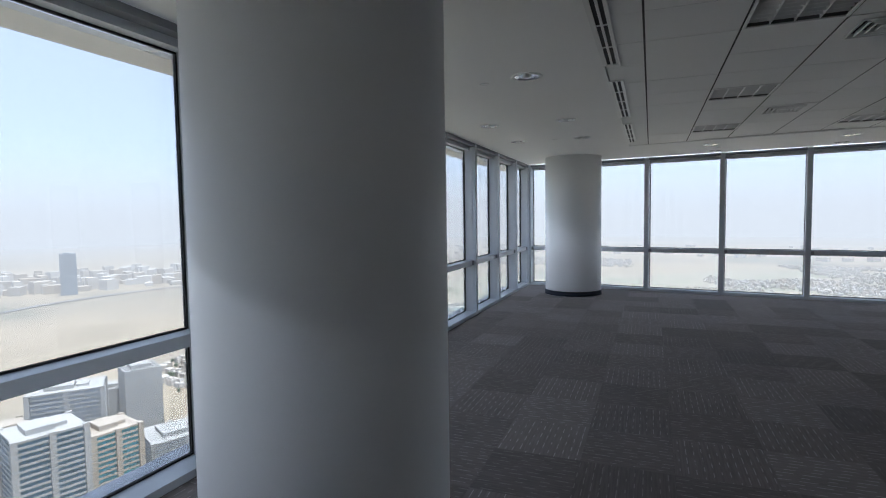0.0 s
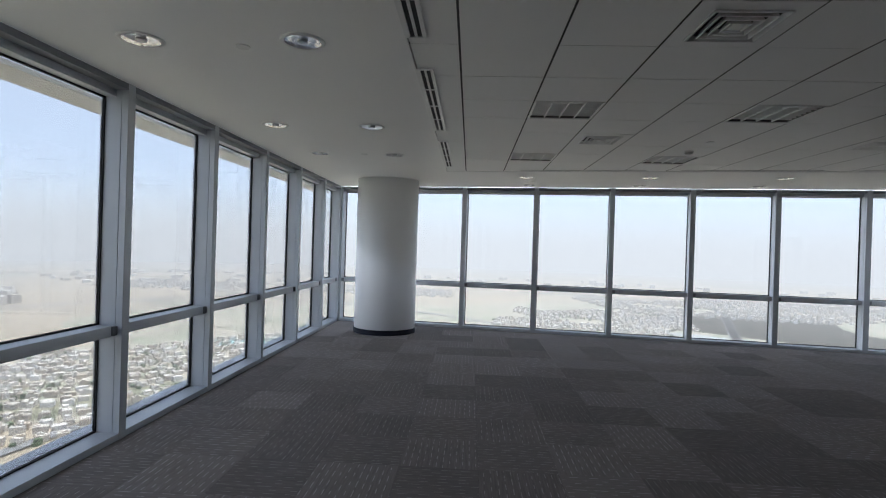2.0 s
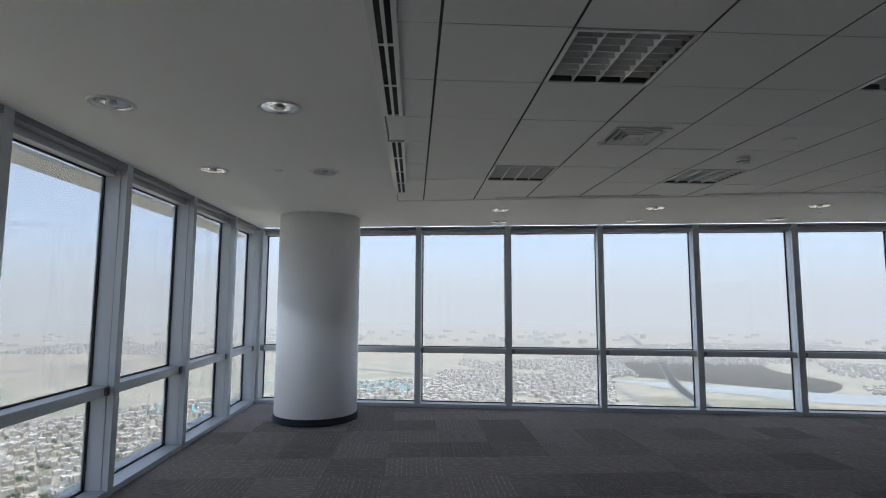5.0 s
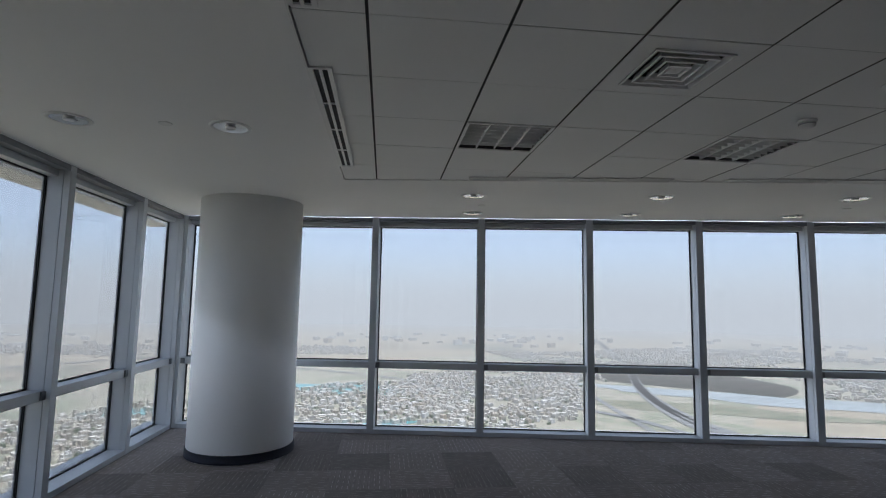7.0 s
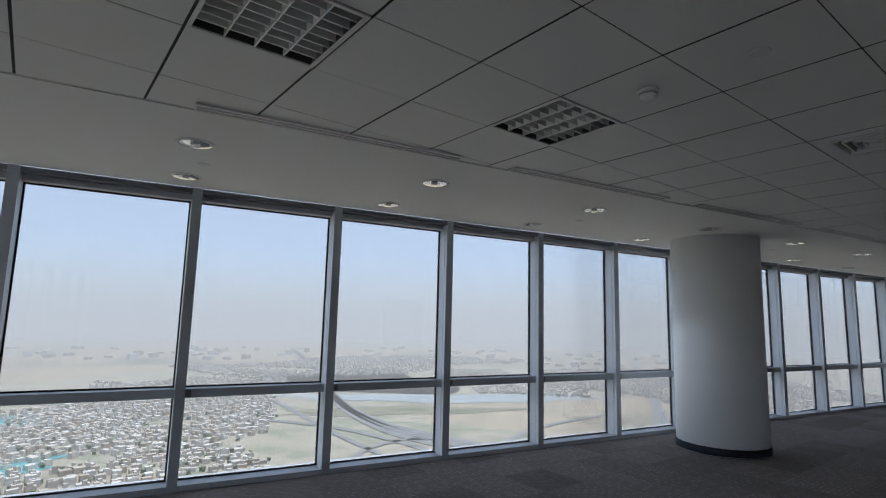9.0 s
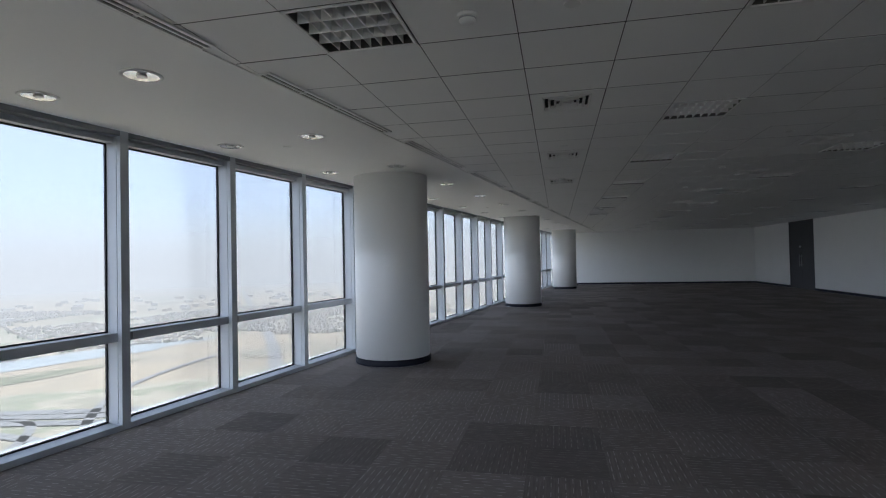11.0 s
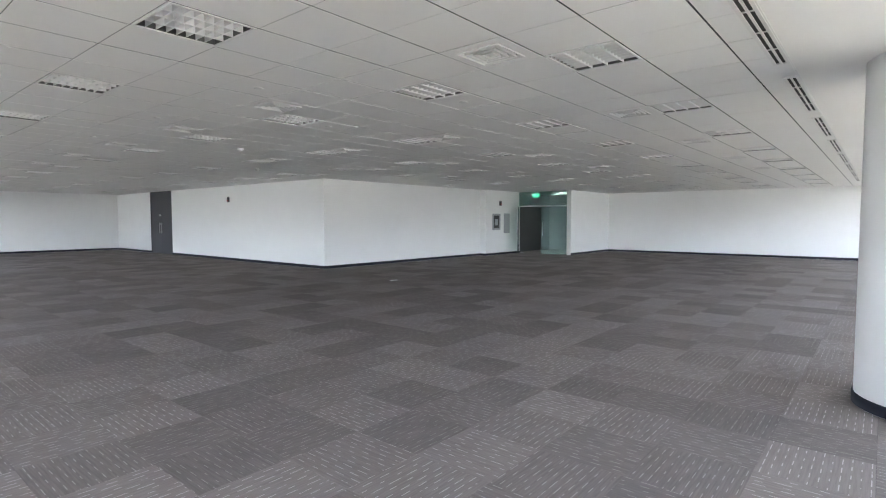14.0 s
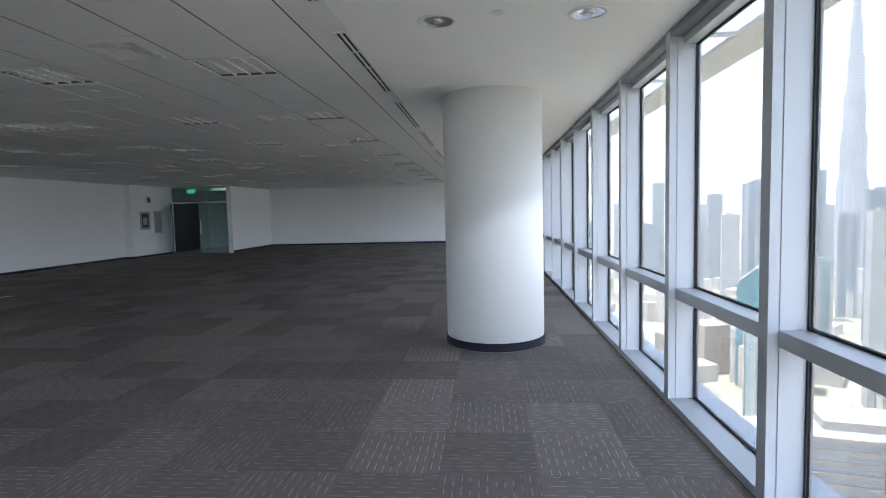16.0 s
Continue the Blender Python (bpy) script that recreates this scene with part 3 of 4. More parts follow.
spread(troffer(), [cell(i, j) for i, j in sorted(lights)])
spread(diffuser(), [cell(i, j) for i, j in sorted(vents)])
spread(slot_diffuser(1.92), [pose(BAND_A + 0.064, y, H - 0.001) for y in [-5.06 - 2.48 * k for k in range(10)]])
BDEG = -math.degrees(TH) - 90
spread(slot_diffuser(1.87), [Matrix.Translation(U * s - OUTB * (BAND_B + 0.064) + Vector((0, 0, H - 0.001))) @ pose(0, 0, 0, 0, 0, BDEG) for s in [3.94 + 2.355 * k for k in range(12)]])
spots = [pose(x, y, H) for y in [-4.02, -5.7, -8.0] + [-12.3 - 2.0 * k for k in range(9)] for x in (0.69, 1.72)]
spots += [Matrix.Translation(U * (4.0 + 2.0 * k) - OUTB * d + Vector((0, 0, H))) for k in range(14) for d in (0.42, 1.5)]
spread(downlight(), spots)
spread(plate(), [pose(1.3, y, H) for y in (-4.03, -7.9, -11.9, -15.9)] + [Matrix.Translation(U * s - OUTB * 0.95 + Vector((0, 0, H))) for s in (4.1, 8.3, 12.4, 16.5)] +
       [cell(i, j) for i, j in ((4, 2), (10, 2), (6, 6), (10, 6), (14, 6), (4, 9), (8, 9), (14, 11), (18, 6))])
spread(detector(), [pose(5.38, -4.73, H), pose(11.7, -5.28, H), pose(17.9, -6.4, H), pose(10.9, -9.9, H), pose(3.65, -13.5, H), pose(14.2, -12.2, H), pose(24.5, -8.8, H)])
for i, j in sorted(blanks):
    p = thing("access_panel", "blank ceiling access panel in a thin white frame", "access panel", "ceiling access panels", at=cell(i, j))
    h, f = TILE / 2 - 0.008, 0.014
    rings("frame", (h - f, h - f), (h, h), -0.007, -0.002, WHITE, p)


# ---- core: doors, panels, glass entrance ----
d = thing("double_door", "full-height charcoal double door with steel pull handles, closed", "door")
mid = (DX0 + DX1) / 2
for x0, x1, hx in ((DX0 + 0.03, mid - 0.002, mid - 0.09), (mid + 0.002, DX1 - 0.03, mid + 0.09)):
    leaf = boxes("leaf", [((x0, CORE_Y - 0.07, 0.01), (x1, CORE_Y - 0.02, H - 0.05))], DOORM, d, bevel=0.003)
    boxes("pull_handle", [((hx - 0.015, CORE_Y + 0.02, 0.95), (hx + 0.015, CORE_Y + 0.045, 1.45)), ((hx - 0.01, CORE_Y - 0.02, 1.0), (hx + 0.01, CORE_Y + 0.02, 1.03)), ((hx - 0.01, CORE_Y - 0.02, 1.37), (hx + 0.01, CORE_Y + 0.02, 1.40))], STEEL, leaf, "steel pull handle")
boxes("lock_plate", [((mid + 0.05, CORE_Y - 0.02, 1.75), (mid + 0.2, CORE_Y - 0.006, 1.83))], STEEL, d)
boxes("frame", [((DX0, CORE_Y - 0.15, 0.0), (DX0 + 0.03, CORE_Y + 0.004, H)), ((DX1 - 0.03, CORE_Y - 0.15, 0.0), (DX1, CORE_Y + 0.004, H)), ((DX0 + 0.03, CORE_Y - 0.15, H - 0.05), (DX1 - 0.03, CORE_Y + 0.004, H - 0.002))], DOORM, d)
boxes("backing", [((DX0 + 0.03, CORE_Y - 0.15, 0.0), (DX1 - 0.03, CORE_Y - 0.1, H - 0.05))], GAP, d)

for m in (pose(21.36, CORE_Y, 2.36), pose(15.1, -24.8, 2.32, 0, 0, 90)):
    s = thing("wall_sounder", "small black and red alarm sounder on the white wall", "alarm", "alarm sounders", at=m)
    boxes("body", [((-0.06, 0.0, -0.1), (0.06, 0.05, 0.1))], BLACKP, s, bevel=0.006)
    boxes("lens", [((-0.035, 0.05, -0.06), (0.035, 0.075, -0.01))], REDP, s, bevel=0.005)
    boxes("back_plate", [((-0.075, 0.0005, 0.1), (0.075, 0.02, 0.14))], WHITE, s)

c = thing("hose_cabinet", "recessed steel framed wall cabinet with a dark glass front", "wall cabinet", at=pose(15.1, -24.5, 1.49, 0, 0, 90))
boxes("frame", [((-0.3, 0, -0.36), (-0.22, 0.03, 0.36)), ((0.22, 0, -0.36), (0.3, 0.03, 0.36)), ((-0.22, 0, -0.36), (0.22, 0.03, -0.28)), ((-0.22, 0, 0.28), (0.22, 0.03, 0.36))], PANEL, c, bevel=0.003)
boxes("front", [((-0.22, 0.0005, -0.28), (0.22, 0.012, 0.28))], BLACKP, c)
boxes("reel", [((-0.12, 0.012, -0.16), (0.12, 0.02, 0.12))], PANEL, c, bevel=0.003)
c = thing("distribution_panel", "plain grey metal access panel on the white wall", "wall panel", at=pose(15.1, -25.35, 1.42, 0, 0, 90))
boxes("door", [((-0.24, 0.0005, -0.45), (0.24, 0.018, 0.45))], PANEL, c, bevel=0.004)
boxes("lock", [((0.18, 0.018, -0.02), (0.21, 0.026, 0.02))], STEEL, c)

e = thing("glass_entrance", "frosted green glass entrance screen with one leaf standing open", "glass door")
GX0, GX1, GY0, GZ = REC_X + 0.2, 15.1, REC_Y, 2.22
GM = (GX0 + GX1) / 2 + 0.05
boxes("transom_glass", [((GX0, GY0 - 0.03, GZ + 0.02), (GX1, GY0 - 0.018, H - 0.01))], DGLASS, e)
boxes("header_rail", [((GX0, GY0 - 0.045, GZ - 0.03), (GX1, GY0 - 0.005, GZ + 0.018))], STEEL, e)
boxes("side_glass", [((GX0, GY0 - 0.03, 0.01), (GX0 + 0.45, GY0 - 0.018, GZ - 0.032))], DGLASS, e)
leaf = boxes("closed_leaf", [((GX0 + 0.46, GY0 - 0.03, 0.01), (GM, GY0 - 0.018, GZ - 0.032))], DGLASS, e)
boxes("handle", [((GM - 0.09, GY0 - 0.017, 0.85), (GM - 0.06, GY0 + 0.02, 1.45))], STEEL, leaf, "steel bar handle")
leaf = boxes("open_leaf", [((0, -0.006, 0.01), (1.0, 0.006, GZ - 0.032))], DGLASS, e, m=pose(GX1 - 0.03, GY0 + 0.01, 0, 0, 0, 118))
boxes("handle", [((0.9, -0.035, 0.85), (0.93, -0.007, 1.45))], STEEL, leaf, "steel bar handle", m=pose(GX1 - 0.03, GY0 + 0.01, 0, 0, 0, 118))
boxes("floor_hinge", [((GX1 - 0.3, GY0 - 0.06, 0.004), (GX1 - 0.1, GY0 + 0.02, 0.014))], STEEL, e)

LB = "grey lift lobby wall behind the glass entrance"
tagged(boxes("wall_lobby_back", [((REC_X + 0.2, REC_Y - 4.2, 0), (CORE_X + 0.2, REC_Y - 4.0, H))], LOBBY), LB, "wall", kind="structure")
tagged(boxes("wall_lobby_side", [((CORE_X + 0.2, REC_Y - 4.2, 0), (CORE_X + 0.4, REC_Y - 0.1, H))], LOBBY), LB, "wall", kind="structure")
ld = thing("lobby_door", "dark grey lobby door with a steel handle", "door")
boxes("leaf", [((13.6, REC_Y - 4.0, 0.005), (14.7, REC_Y - 3.95, 2.15))], DOORM, ld, bevel=0.003)
boxes("handle", [((13.75, REC_Y - 3.95, 0.95), (13.79, REC_Y - 3.9, 1.25))], STEEL, ld)
boxes("vision_panel", [((14.25, REC_Y - 3.95, 1.25), (14.45, REC_Y - 3.945, 1.7))], BLACKP, ld)
s = thing("exit_sign", "green lit exit sign hanging behind the glass", "exit sign", at=pose(14.35, REC_Y - 0.3, 2.72))
boxes("face", [((-0.17, -0.02, -0.08), (0.17, 0.02, 0.08))], EXIT, s)
boxes("hanger", [((-0.01, -0.01, 0.08), (0.01, 0.01, H - 2.72))], STEEL, s)
ll = thing("lobby_light", "lit white ceiling light in the lobby behind the glass", "ceiling light", at=pose(13.6, REC_Y - 1.9, H - 0.03))
boxes("diffuser", [((-0.6, -0.15, -0.02), (0.6, 0.15, 0.0))], LAMP, ll)
rings("frame", (0.601, 0.151), (0.62, 0.17), -0.024, 0.02, WHITE, ll)
for x, y, a in ((11.45, -14.4, 20),):
    p = thing("paper_scrap", "small white scrap of paper lying on the carpet", "paper", at=pose(x, y, 0.002, 0, 0, a))
    bm = bmesh.new()
    vs = [[bm.verts.new((i * 0.05 - 0.1, j * 0.05 - 0.075, 0.004 + 0.012 * ((i * 3 + j * 5) % 4) / 3)) for j in range(4)] for i in range(5)]
    for i in range(4):
        for j in range(3):
            bm.faces.new((vs[i][j], vs[i + 1][j], vs[i + 1][j + 1], vs[i][j + 1]))
    r = bmesh.ops.extrude_face_region(bm, geom=bm.faces[:])
    for v in r["geom"]:
        if isinstance(v, bmesh.types.BMVert):
            v.co.z += 0.001
    part("sheet", bm, PAPER, p)


# ---- the city far below ----
bm = bmesh.new()
n = 96
mid = bm.verts.new((0, 0, GROUND))
prev = None
for r in (600, 1400, 2600, 4880):
    ring = [bm.verts.new((r * math.cos(2 * math.pi * i / n), r * math.sin(2 * math.pi * i / n), GROUND)) for i in range(n)]
    for i in range(n):
        if prev:
            bm.faces.new((prev[i], ring[i], ring[(i + 1) % n], prev[(i + 1) % n]))
        else:
            bm.faces.new((mid, ring[i], ring[(i + 1) % n]))
    prev = ring
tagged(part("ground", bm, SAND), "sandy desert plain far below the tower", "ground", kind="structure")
# added glowing sheet: painted haze that covers the dark under the sky's horizon
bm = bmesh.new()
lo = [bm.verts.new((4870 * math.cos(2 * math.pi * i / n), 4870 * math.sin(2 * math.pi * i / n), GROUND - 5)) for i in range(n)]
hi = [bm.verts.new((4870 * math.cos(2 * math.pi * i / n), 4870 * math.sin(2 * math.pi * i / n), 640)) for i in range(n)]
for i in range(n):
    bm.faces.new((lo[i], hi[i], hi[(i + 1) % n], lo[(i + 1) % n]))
tagged(part("backdrop", bm, FAR_HAZE), "glowing backdrop sheet painted as pale haze along the horizon", "backdrop", kind="structure")


def polar(az, dist):
    return Vector((dist * math.sin(radians(az)), dist * math.cos(radians(az)), 0))


def patch(name, mat, az, dist, rx, ry, turn, z, label, wob=0.25, seed=0):
    """An uneven flat patch of ground or water."""
    rg = random.Random(seed)
    bm = bmesh.new()
    c = polar(az, dist)
    ph = [rg.uniform(0, 6.28) for _ in range(4)]
    ring = []
    for i in range(64):
        a = 2 * math.pi * i / 64
        w = 1 + wob * (math.sin(2 * a + ph[0]) * 0.5 + math.sin(3 * a + ph[1]) * 0.4 + math.sin(7 * a + ph[2]) * 0.25)
        v = Vector((rx * w * math.cos(a), ry * w * math.sin(a), 0))
        v.rotate(Euler((0, 0, radians(turn))))
        ring.append(bm.verts.new(c + v + Vector((0, 0, GROUND + z))))
    bm.faces.new(ring)
    return tagged(part(name, bm, mat), label, name.split("_")[-1], kind="structure")


patch("town_ground", TOWN, 8, 1350, 900, 620, 10, 0.4, "built-up ground between rows of pale villas", seed=1)
patch("town_ground", TOWN, -28, 900, 330, 260, 40, 0.5, "built-up ground between rows of pale villas", seed=2)
patch("town_ground", TOWN, 52, 1900, 900, 500, -30, 0.4, "built-up ground between rows of pale villas", seed=3)
patch("town_ground", TOWN, -150, 1100, 900, 900, 0, 0.4, "dense city ground between towers", seed=4)
patch("town_ground", TOWN, 36, 800, 330, 210, -25, 0.45, "dusty ground between motorway lanes", seed=12)
patch("town_ground", TOWN, 62, 820, 330, 240, -50, 0.48, "dusty ground between motorway lanes", seed=13)
patch("lagoon_water", LAGOON, -6, 1230, 240, 48, -12, 1.2, "turquoise lagoon with sandy shores", 0.5, seed=5)
patch("lagoon_water", LAGOON, -3, 830, 120, 26, 15, 1.2, "turquoise lagoon with sandy shores", 0.5, seed=6)
patch("lagoon_water", LAGOON, -22, 1050, 90, 40, 30, 1.2, "turquoise lagoon with sandy shores", 0.5, seed=7)
patch("lake_water", LAKE, 39, 1350, 330, 80, -30, 1.2, "pale grey lake beyond the motorway", 0.4, seed=8)
patch("park_lawn", GREEN, -36, 720, 170, 26, 60, 1.0, "dark green park strip beside the villas", 0.3, seed=9)
patch("park_lawn", GREEN, 34, 1150, 260, 50, -20, 1.0, "dark green park strip beside the motorway", 0.4, seed=10)
patch("park_lawn", GREEN, 58, 760, 150, 40, -40, 1.0, "dark green park strip beside the motorway", 0.4, seed=11)


def ribbon(mat, ctrl, width, label):
    """A smooth road along a few turning points."""
    cu = []
    for i in range(len(ctrl) - 1):
        p0, p1, p2, p3 = (ctrl[max(i - 1, 0)], ctrl[i], ctrl[i + 1], ctrl[min(i + 2, len(ctrl) - 1)])
        for k in range(16):
            t = k / 16
            cu.append(0.5 * (2 * p1 + (p2 - p0) * t + (2 * p0 - 5 * p1 + 4 * p2 - p3) * t * t + (3 * p1 - p0 - 3 * p2 + p3) * t ** 3))
    bm = bmesh.new()
    last = None
    for a, b in zip(cu, cu[1:]):
        s = (b - a).normalized().cross(Vector((0, 0, 1))) * width / 2
        pair = [bm.verts.new(a + s + Vector((0, 0, GROUND + 1.8))), bm.verts.new(a - s + Vector((0, 0, GROUND + 1.8)))]
        if last:
            bm.faces.new((last[0], pair[0], pair[1], last[1]))
        last = pair
    return tagged(part("road", bm, mat), label, "road", kind="structure")


RL = "pale multi-lane motorway seen from high above"
for off in (0, 34, 62):
    ribbon(ASPHALT, [polar(78, 640 + off), polar(58, 700 + off), polar(42, 800 + off), polar(32, 960 + off), polar(27, 1300 + off), polar(25, 2000 + off), polar(22, 3600)], 20, RL)
ribbon(ASPHALT, [polar(62, 500), polar(46, 640), polar(34, 860), polar(20, 1060), polar(-4, 1500), polar(-25, 2100), polar(-40, 3400)], 16, RL)
ribbon(ASPHALT, [polar(28, 700), polar(31, 820), polar(36, 880), polar(40, 820), polar(38, 700), polar(31, 660)], 11, RL)
ribbon(ASPHALT, [polar(60, 700), polar(60, 1300), polar(58, 2400), polar(57, 4200)], 26, RL)
ribbon(ASPHALT, [polar(70, 560), polar(52, 600), polar(38, 690), polar(28, 900), polar(20, 1400)], 12, RL)
ribbon(ASPHALT, [polar(48, 560), polar(44, 760), polar(48, 1000), polar(56, 1250)], 12, RL)
ribbon(ASPHALT, [polar(-75, 420), polar(-52, 520), polar(-36, 640), polar(-26, 700), polar(0, 640), polar(25, 620)], 14, RL)
ribbon(ASPHALT, [polar(-110, 700), polar(-60, 1500), polar(-30, 1900), polar(0, 2300), polar(40, 2600)], 18, RL)
ribbon(ASPHALT, [polar(-140, 330), polar(-150, 420), polar(-160, 520), polar(-168, 900)], 22, RL)

rg = random.Random(7)


def field(name, mat, spots, label, category):
    vs, fs = [], []
    for x, y, w, dd, h, a in spots:
        ca, sa = math.cos(a), math.sin(a)
        k = len(vs)
        for z in (0, h):
            for sx, sy in ((-1, -1), (1, -1), (1, 1), (-1, 1)):
                vs.append((x + sx * w * ca - sy * dd * sa, y + sx * w * sa + sy * dd * ca, GROUND + z))
        fs += [(k + 4, k + 5, k + 6, k + 7), (k, k + 1, k + 5, k + 4), (k + 1, k + 2, k + 6, k + 5), (k + 2, k + 3, k + 7, k + 6), (k + 3, k, k + 4, k + 7)]
    me = bpy.data.meshes.new(name)
    me.from_pydata(vs, [], fs)
    me.materials.append(mat)
    return tagged(new(name, me), label, category, kind="stuff")


def rows_of_villas(az, dist, rx, ry, bend, waves=2.4, turn=0.0, gap=0.08):
    """Houses set close in pairs of curving rows, with a lane between the pairs."""
    out = []
    c = polar(az, dist)
    ct, st = math.cos(radians(turn)), math.sin(radians(turn))
    for row in range(int(-ry / 21), int(ry / 21) + 1):
        side = 7.5 if row % 2 else -7.5
        x = -rx
        while x < rx:
            x += rg.uniform(14, 19)
            if rg.random() < gap:
                continue
            w = x / rx * waves + row * 0.05
            y = 21 * row + side * 0.55 + bend * math.sin(w) + rg.uniform(-1.2, 1.2)
            a = math.atan2(bend * waves / rx * math.cos(w), 1) + radians(turn)
            px, py = c.x + x * ct - y * st, c.y + x * st + y * ct
            out.append((px, py, rg.uniform(4.2, 6.4), rg.uniform(3.4, 5.2), rg.uniform(5, 8), a))
            if rg.random() < 0.6:
                out.append((px + rg.uniform(-3, 3), py + rg.uniform(-3, 3), rg.uniform(1.8, 3), rg.uniform(1.8, 3), rg.uniform(8, 10), a))
    return out


VL = "rows of pale flat-roofed villas far below"
villas = rows_of_villas(13, 1300, 250, 420, 60, 5.0, -12) + rows_of_villas(-2, 1050, 170, 220, 25, 3.0, 20, 0.2) + rows_of_villas(-28, 850, 260, 230, 80, 2.4, 15)
villas += rows_of_villas(0, 700, 250, 84, 20) + rows_of_villas(30, 2300, 700, 300, 80, 4.0, 10, 0.4) + rows_of_villas(58, 1900, 600, 450, 60, 4.0, -30, 0.35)
villas += rows_of_villas(-20, 2300, 700, 200, 50, 3.0, 0, 0.55) + rows_of_villas(75, 1300, 350, 300, 30, 2.4, -40, 0.3)
kept = []
for v in villas:
    az, dist = math.degrees(math.atan2(v[0], v[1])), math.hypot(v[0], v[1])
    if 21 < az < 72 and dist < 1450 or noise.noise(Vector((v[0] / 230, v[1] / 230, 3.0))) > 0.38:
        continue
    kept.append(v)
villas = kept
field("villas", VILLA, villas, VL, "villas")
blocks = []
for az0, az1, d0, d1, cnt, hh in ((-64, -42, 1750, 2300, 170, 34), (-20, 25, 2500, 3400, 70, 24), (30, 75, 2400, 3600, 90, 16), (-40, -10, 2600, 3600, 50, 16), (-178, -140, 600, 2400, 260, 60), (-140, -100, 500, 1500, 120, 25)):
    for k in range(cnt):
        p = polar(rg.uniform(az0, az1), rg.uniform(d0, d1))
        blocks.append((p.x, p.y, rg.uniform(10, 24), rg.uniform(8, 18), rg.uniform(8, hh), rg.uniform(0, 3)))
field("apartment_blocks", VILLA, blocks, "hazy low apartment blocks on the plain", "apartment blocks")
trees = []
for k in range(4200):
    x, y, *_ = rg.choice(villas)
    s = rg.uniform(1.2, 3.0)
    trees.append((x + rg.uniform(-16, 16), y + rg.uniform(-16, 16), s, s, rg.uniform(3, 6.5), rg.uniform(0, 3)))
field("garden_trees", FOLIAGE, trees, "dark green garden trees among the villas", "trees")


def tower(az, dist, w, dd, top, mat, glass_mat, label, turn=0.0, floors=3.3, fins=0, crown=0.0):
    """A far high-rise: body, floor bands or upright fins standing proud, roof plant."""
    h = top - GROUND
    t = thing("high_rise", label, "high-rise", at=Matrix.Translation(polar(az, dist) + Vector((0, 0, GROUND))) @ pose(0, 0, 0, 0, 0, -az + turn))
    boxes("glazing", [((-w / 2, -dd / 2, 0), (w / 2, dd / 2, h))], glass_mat, t)
    e = 0.5
    bm = bmesh.new()
    if fins:
        for k in range(fins + 1):
            x = -w / 2 + w * k / fins
            box(bm, (x - w / fins * 0.22, -dd / 2 - e, 0), (x + w / fins * 0.22, dd / 2 + e, h + 1))
        for k in range(fins + 1):
            y = -dd / 2 + dd * k / fins
            box(bm, (-w / 2 - e * 1.2, y - dd / fins * 0.22, 0), (w / 2 + e * 1.2, y + dd / fins * 0.22, h + 1))
        part("fins", bm, mat, t)
    else:
        for k in range(int(h / floors) + 1):
            z = k * floors
            if z < h - 130:
                continue
            box(bm, (-w / 2 - e, -dd / 2 - e, z), (w / 2 + e, dd / 2 + e, z + floors * 0.36))
        part("floor_bands", bm, mat, t)
        bm = bmesh.new()
        for sx in (-1, 0.02, 1):
            for sy in (-1, 1):
                box(bm, (sx * w / 2 - 1.6, sy * dd / 2 - 1.4, 0), (sx * w / 2 + 1.6, sy * dd / 2 + 1.4, h + 1.5))
        part("piers", bm, mat, t)
    boxes("roof_plant", [((-w * 0.3, -dd * 0.3, h), (w * 0.1, dd * 0.25, h + 4 + crown)), ((w * 0.12, -dd * 0.2, h), (w * 0.3, dd * 0.3, h + 3))], mat, t)
    return t


TW = "pale residential tower with balconies, seen from above"
tower(-60.9, 370, 34, 30, -117, T_WHITE, T_GLASS, TW, 12)
tower(-56.0, 380, 27, 27, -127, T_BEIGE, T_TEAL, "beige tower with green glass, seen from above", 20)
tower(-58.6, 480, 46, 30, -124, T_WHITE, T_GREY, TW, -8)
tower(-52.8, 520, 27, 27, -126, T_WHITE, T_GLASS, "white office tower with tall upright piers", 10, fins=7)
tower(-55.3, 545, 22, 24, -146, T_WHITE, T_GLASS, "white office tower with tall upright piers", 10, fins=5)
tower(-49.9, 450, 46, 40, -163, T_WHITE, T_GREY, "low white block with roof plant", 15)
tower(-64.0, 460, 40, 30, -140, T_BEIGE, T_GREY, TW, 15)
tower(-57.3, 1700, 34, 34, -82, T_GREY, T_GREY, "lone hazy grey tower on the plain", 0)
HZ = "hazy downtown high-rise with glass walls"
tower(-152.6, 1250, 30, 30, 104, T_GREY, T_GLASS, HZ, 10, crown=8)
tower(-154.4, 1150, 26, 28, 40, T_GREY, T_GLASS, HZ, 20)
tower(-153.9, 1180, 18, 22, 46, T_GREY, T_GREY, HZ, 0)
tower(-156.3, 1000, 24, 22, -16, T_WHITE, T_GLASS, "white downtown tower with upright piers", 5, fins=6)
tower(-153.2, 900, 30, 24, -30, T_GREY, T_GLASS, HZ, 5)
tower(-151.6, 980, 12, 20, -28, T_WHITE, T_GREY, HZ, 0)
tower(-144.9, 620, 24, 22, -8, T_WHITE, T_GLASS, "white tower with tall upright fins", 12, fins=7)
tower(-145.0, 900, 36, 30, 16, T_GREY, T_GLASS, HZ, 4)
tower(-147.3, 1100, 26, 26, -20, T_GREY, T_GLASS, HZ, 0)
tower(-149.0, 1300, 30, 26, -5, T_GREY, T_GREY, HZ, 0)
tower(-153.0, 520, 30, 26, -104, T_WHITE, T_TEAL, "glass office block with white bands below", 20)
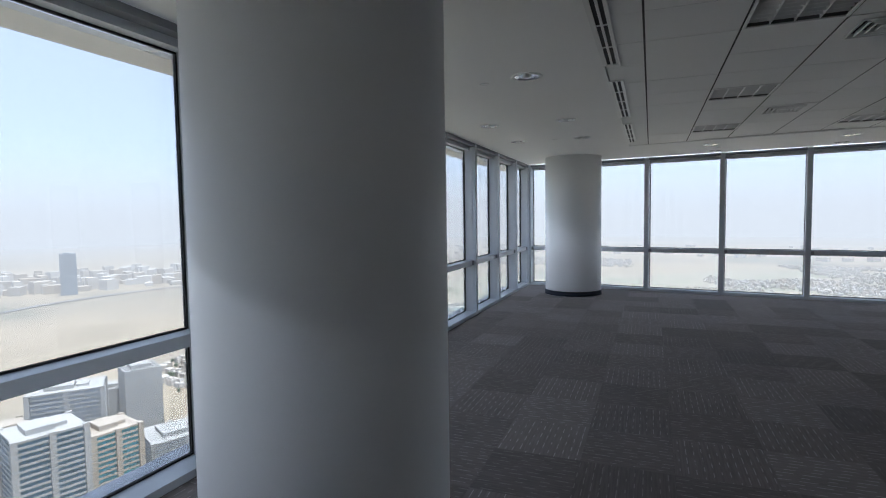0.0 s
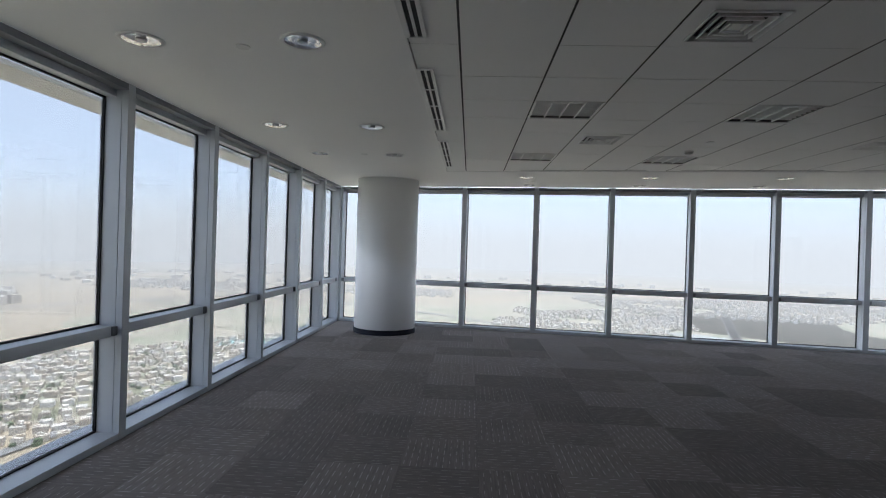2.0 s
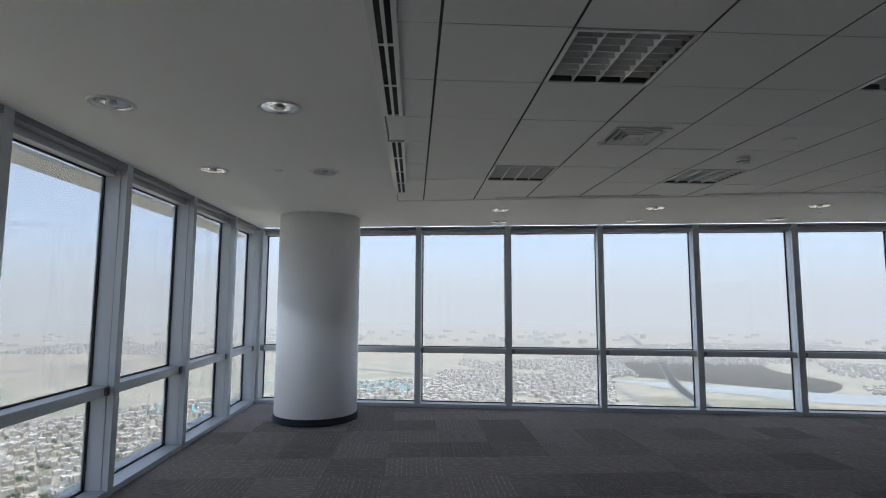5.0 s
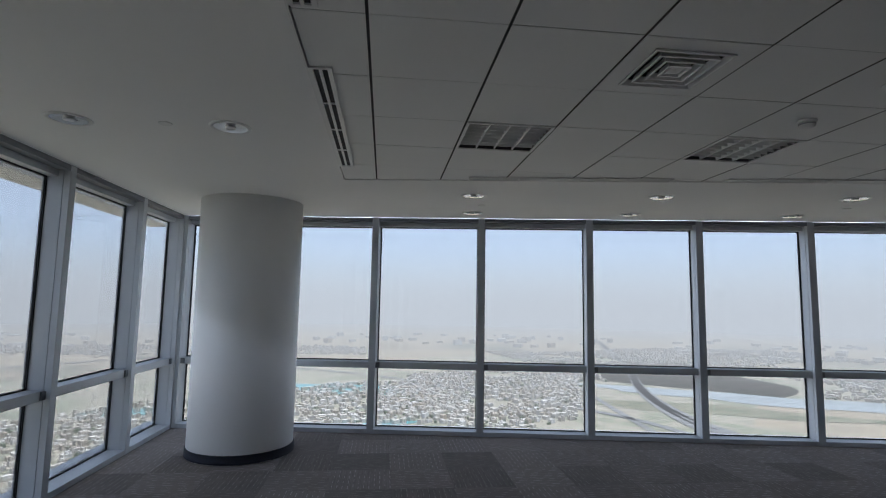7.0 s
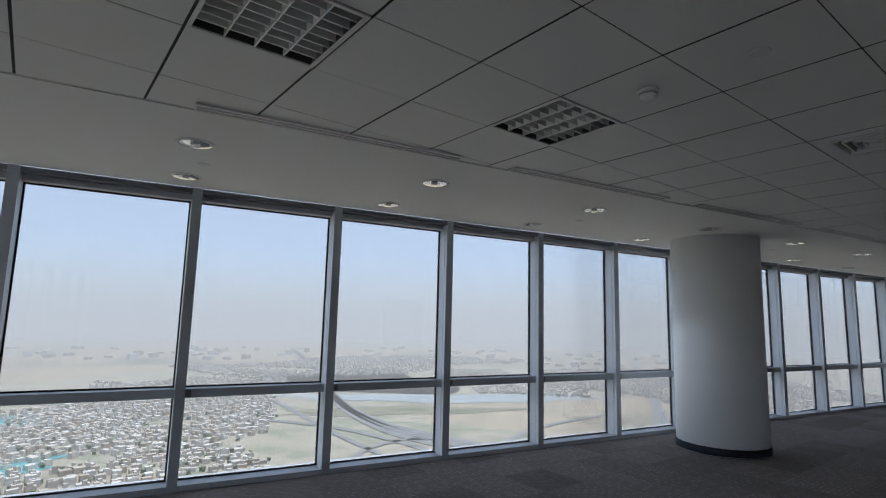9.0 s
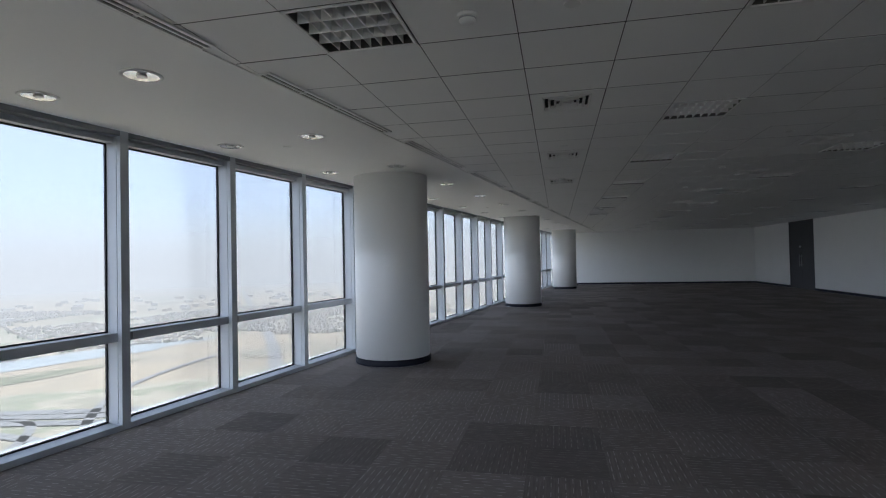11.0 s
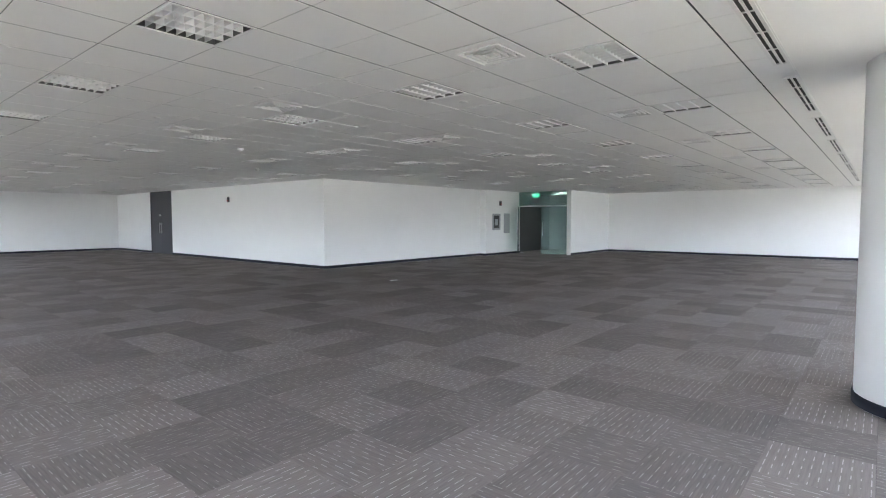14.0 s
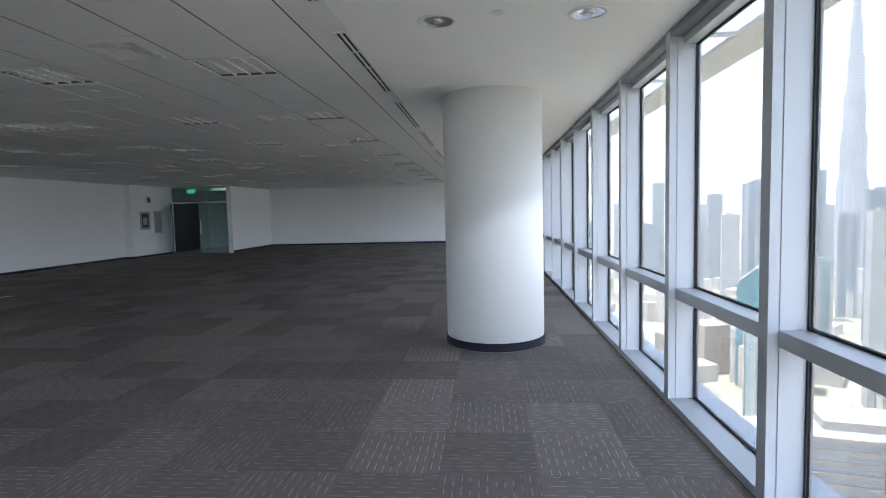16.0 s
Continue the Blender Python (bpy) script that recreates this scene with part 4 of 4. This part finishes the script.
tower(-155.5, 700, 40, 26, -120, T_BEIGE, T_GREY, HZ, 20)
tower(-162.6, 1400, 22, 26, 56, T_GREY, T_GLASS, HZ, 5)
tower(-161.0, 1150, 30, 24, -22, T_WHITE, T_GREY, HZ, 0)
tower(-160.2, 760, 26, 22, -92, T_WHITE, T_TEAL, "glass office block with white bands below", 5)
tower(-163.8, 1300, 40, 24, -40, T_GREY, T_GLASS, HZ, 5)
tower(-166.0, 1500, 40, 24, 10, T_GREY, T_GREY, HZ, 5)
tower(-158.6, 1500, 30, 24, 0, T_GREY, T_GREY, HZ, 5)
tower(-168.5, 1250, 44, 24, -30, T_GREY, T_GLASS, HZ, 5)
tower(-171.0, 1600, 44, 24, 30, T_GREY, T_GLASS, HZ, 5)
tower(-174.0, 1100, 44, 24, -60, T_WHITE, T_GLASS, HZ, 5)
tower(-146.0, 300, 70, 40, -98, T_BEIGE, T_GREY, "low beige block with flat roofs", 20, floors=5)
tower(-151.5, 360, 36, 34, -130, T_WHITE, T_GREY, "low white block with flat roofs", 30, floors=5)
tower(-141.0, 420, 60, 40, -110, T_BEIGE, T_GREY, "low beige block with flat roofs", 10, floors=5)

tower(-149.8, 1050, 24, 26, 52, T_GREY, T_GLASS, HZ, 10, crown=6)
tower(-150.6, 1120, 20, 22, 8, T_WHITE, T_GLASS, HZ, 0, fins=6)
tower(-157.6, 1350, 26, 24, 24, T_GREY, T_GLASS, HZ, 8)
tower(-159.4, 980, 24, 22, -34, T_WHITE, T_GREY, HZ, 14)
tower(-149.6, 760, 26, 24, -66, T_WHITE, T_TEAL, HZ, 12)
# the very tall stepped spire
sp = thing("spire_tower", "very tall stepped silver spire tower in the haze", "skyscraper", at=Matrix.Translation(polar(-147.1, 1500) + Vector((0, 0, GROUND))))
tiers = [(34, 130), (29, 240), (24.5, 340), (20, 430), (15.5, 510), (11.5, 580), (7.5, 640), (4, 700), (1.6, 760)]
z = 0
for k, (r, top) in enumerate(tiers):
    bm = bmesh.new()
    lathe(bm, [(r, z), (r * 0.95, top)], 12, 1.5 * math.cos(k * 2.1), 1.5 * math.sin(k * 2.1), False)
    for q in range(12):
        a = 2 * math.pi * q / 12 + 0.26
        x, y = r * math.cos(a), r * math.sin(a)
        box(bm, (x - r * 0.03, y - r * 0.03, z), (x + r * 0.03, y + r * 0.03, top + 2))
    part("tier", bm, T_GREY, sp)
    z = top
# curved-roof hall
cv = thing("curved_hall", "blue glass building with a curved white roof edge", "building", at=Matrix.Translation(polar(-153.2, 640) + Vector((0, 0, GROUND))) @ pose(0, 0, 0, 0, 0, 150))
bm = bmesh.new()
outline = [(-28, 0)] + [(-28 + 56 * k / 16, 108 + 28 * math.sin(math.pi * 0.62 * k / 16)) for k in range(17)] + [(28, 0)]
a = [bm.verts.new((x, -12, zz)) for x, zz in outline]
b = [bm.verts.new((x, 12, zz)) for x, zz in outline]
bm.faces.new(a)
bm.faces.new(list(reversed(b)))
for i in range(len(a)):
    bm.faces.new((a[i], b[i], b[(i + 1) % len(a)], a[(i + 1) % len(a)]))
bmesh.ops.recalc_face_normals(bm, faces=bm.faces[:])
part("glass_body", bm, T_TEAL, cv)
bm = bmesh.new()
for (x0, z0), (x1, z1) in zip(outline[1:-2], outline[2:-1]):
    vs = [bm.verts.new(p) for p in ((x0, -13, z0), (x1, -13, z1), (x1, 13, z1), (x0, 13, z0), (x0, -13, z0 + 2), (x1, -13, z1 + 2), (x1, 13, z1 + 2), (x0, 13, z0 + 2))]
    for f in ((3, 2, 1, 0), (4, 5, 6, 7), (0, 1, 5, 4), (1, 2, 6, 5), (2, 3, 7, 6), (3, 0, 4, 7)):
        bm.faces.new([vs[i] for i in f])
part("roof_edge", bm, T_WHITE, cv)


# ---- carpet tiles ----
def tile_mesh(name, turned):
    """One carpet tile with softly broken edges; its yarn runs along or across."""
    bm = bmesh.new()
    uvl = bm.loops.layers.uv.new("UVMap")
    h = CT / 2 - 0.0005
    box(bm, (-h, -h, -0.006), (h, h, 0.0))
    for v in bm.verts:
        if v.co.z > -0.003:
            v.co.x *= 0.9988
            v.co.y *= 0.9988
    for f in bm.faces:
        for lp in f.loops:
            x, y = lp.vert.co.x, lp.vert.co.y
            lp[uvl].uv = (y, x) if turned else (x, y)
    me = bpy.data.meshes.new(name)
    bm.to_mesh(me)
    bm.free()
    me.materials.append(CARPET)
    return me


def in_room(x, y, g=0.0):
    if x < g or y > b_y(x, g) or x > EAST - g or y < SOUTH + g:
        return False
    if x > CORE_X - g and y < CORE_Y + g:
        return False
    return not (x > REC_X - g and y < REC_Y - 3.9)


CX0, CY0 = 1.12, -7.29
kinds = [tile_mesh("carpet_tile", False), tile_mesh("carpet_tile", True)]
rest_v, rest_f, rest_uv = [], [], []
rt = random.Random(3)
made = 0
for i in range(-2, 56):
    for j in range(-13, 42):
        x, y = CX0 + CT * (i + 0.5), CY0 - CT * (j + 0.5)
        if not in_room(x, y, -0.42):
            continue
        turned = (i + j + 1) % 2 if rt.random() > 0.03 else (i + j) % 2
        whole = x > 0.31 and y < b_y(x, 0.4)
        if whole and x < 6.3 and -14.5 < y and made < 300:
            t = new("carpet_tile", kinds[turned])
            t.location = (x, y, rt.uniform(-0.0006, 0.0006))
            t.parent = floor
            made += 1
            continue
        h = CT / 2 - 0.0006
        poly = [(x - h, y - h), (x + h, y - h), (x + h, y + h), (x - h, y + h)]
        if not whole:
            poly = clip(clip(poly, -1, 0, 0), math.sin(TH), math.cos(TH), 0)
            if len(poly) < 3:
                continue
        k, q = len(rest_v), len(poly)
        zt = rt.uniform(-0.0006, 0.0006)
        rest_v += [(px, py, -0.006) for px, py in poly] + [(px, py, zt) for px, py in poly]
        for f in [list(range(q, 2 * q))] + [[e, (e + 1) % q, q + (e + 1) % q, q + e] for e in range(q)]:
            rest_f.append([k + e for e in f])
            for e in f:
                vx, vy, _ = rest_v[k + e]
                rest_uv += [vy - y, vx - x] if turned else [vx - x, vy - y]
me = bpy.data.meshes.new("carpet_field")
me.from_pydata(rest_v, [], rest_f)
me.uv_layers.new(name="UVMap").data.foreach_set("uv", rest_uv)
me.materials.append(CARPET_ALL)
cf = new("carpet_field", me)
cf.parent = floor
tagged(cf, kind="stuff")
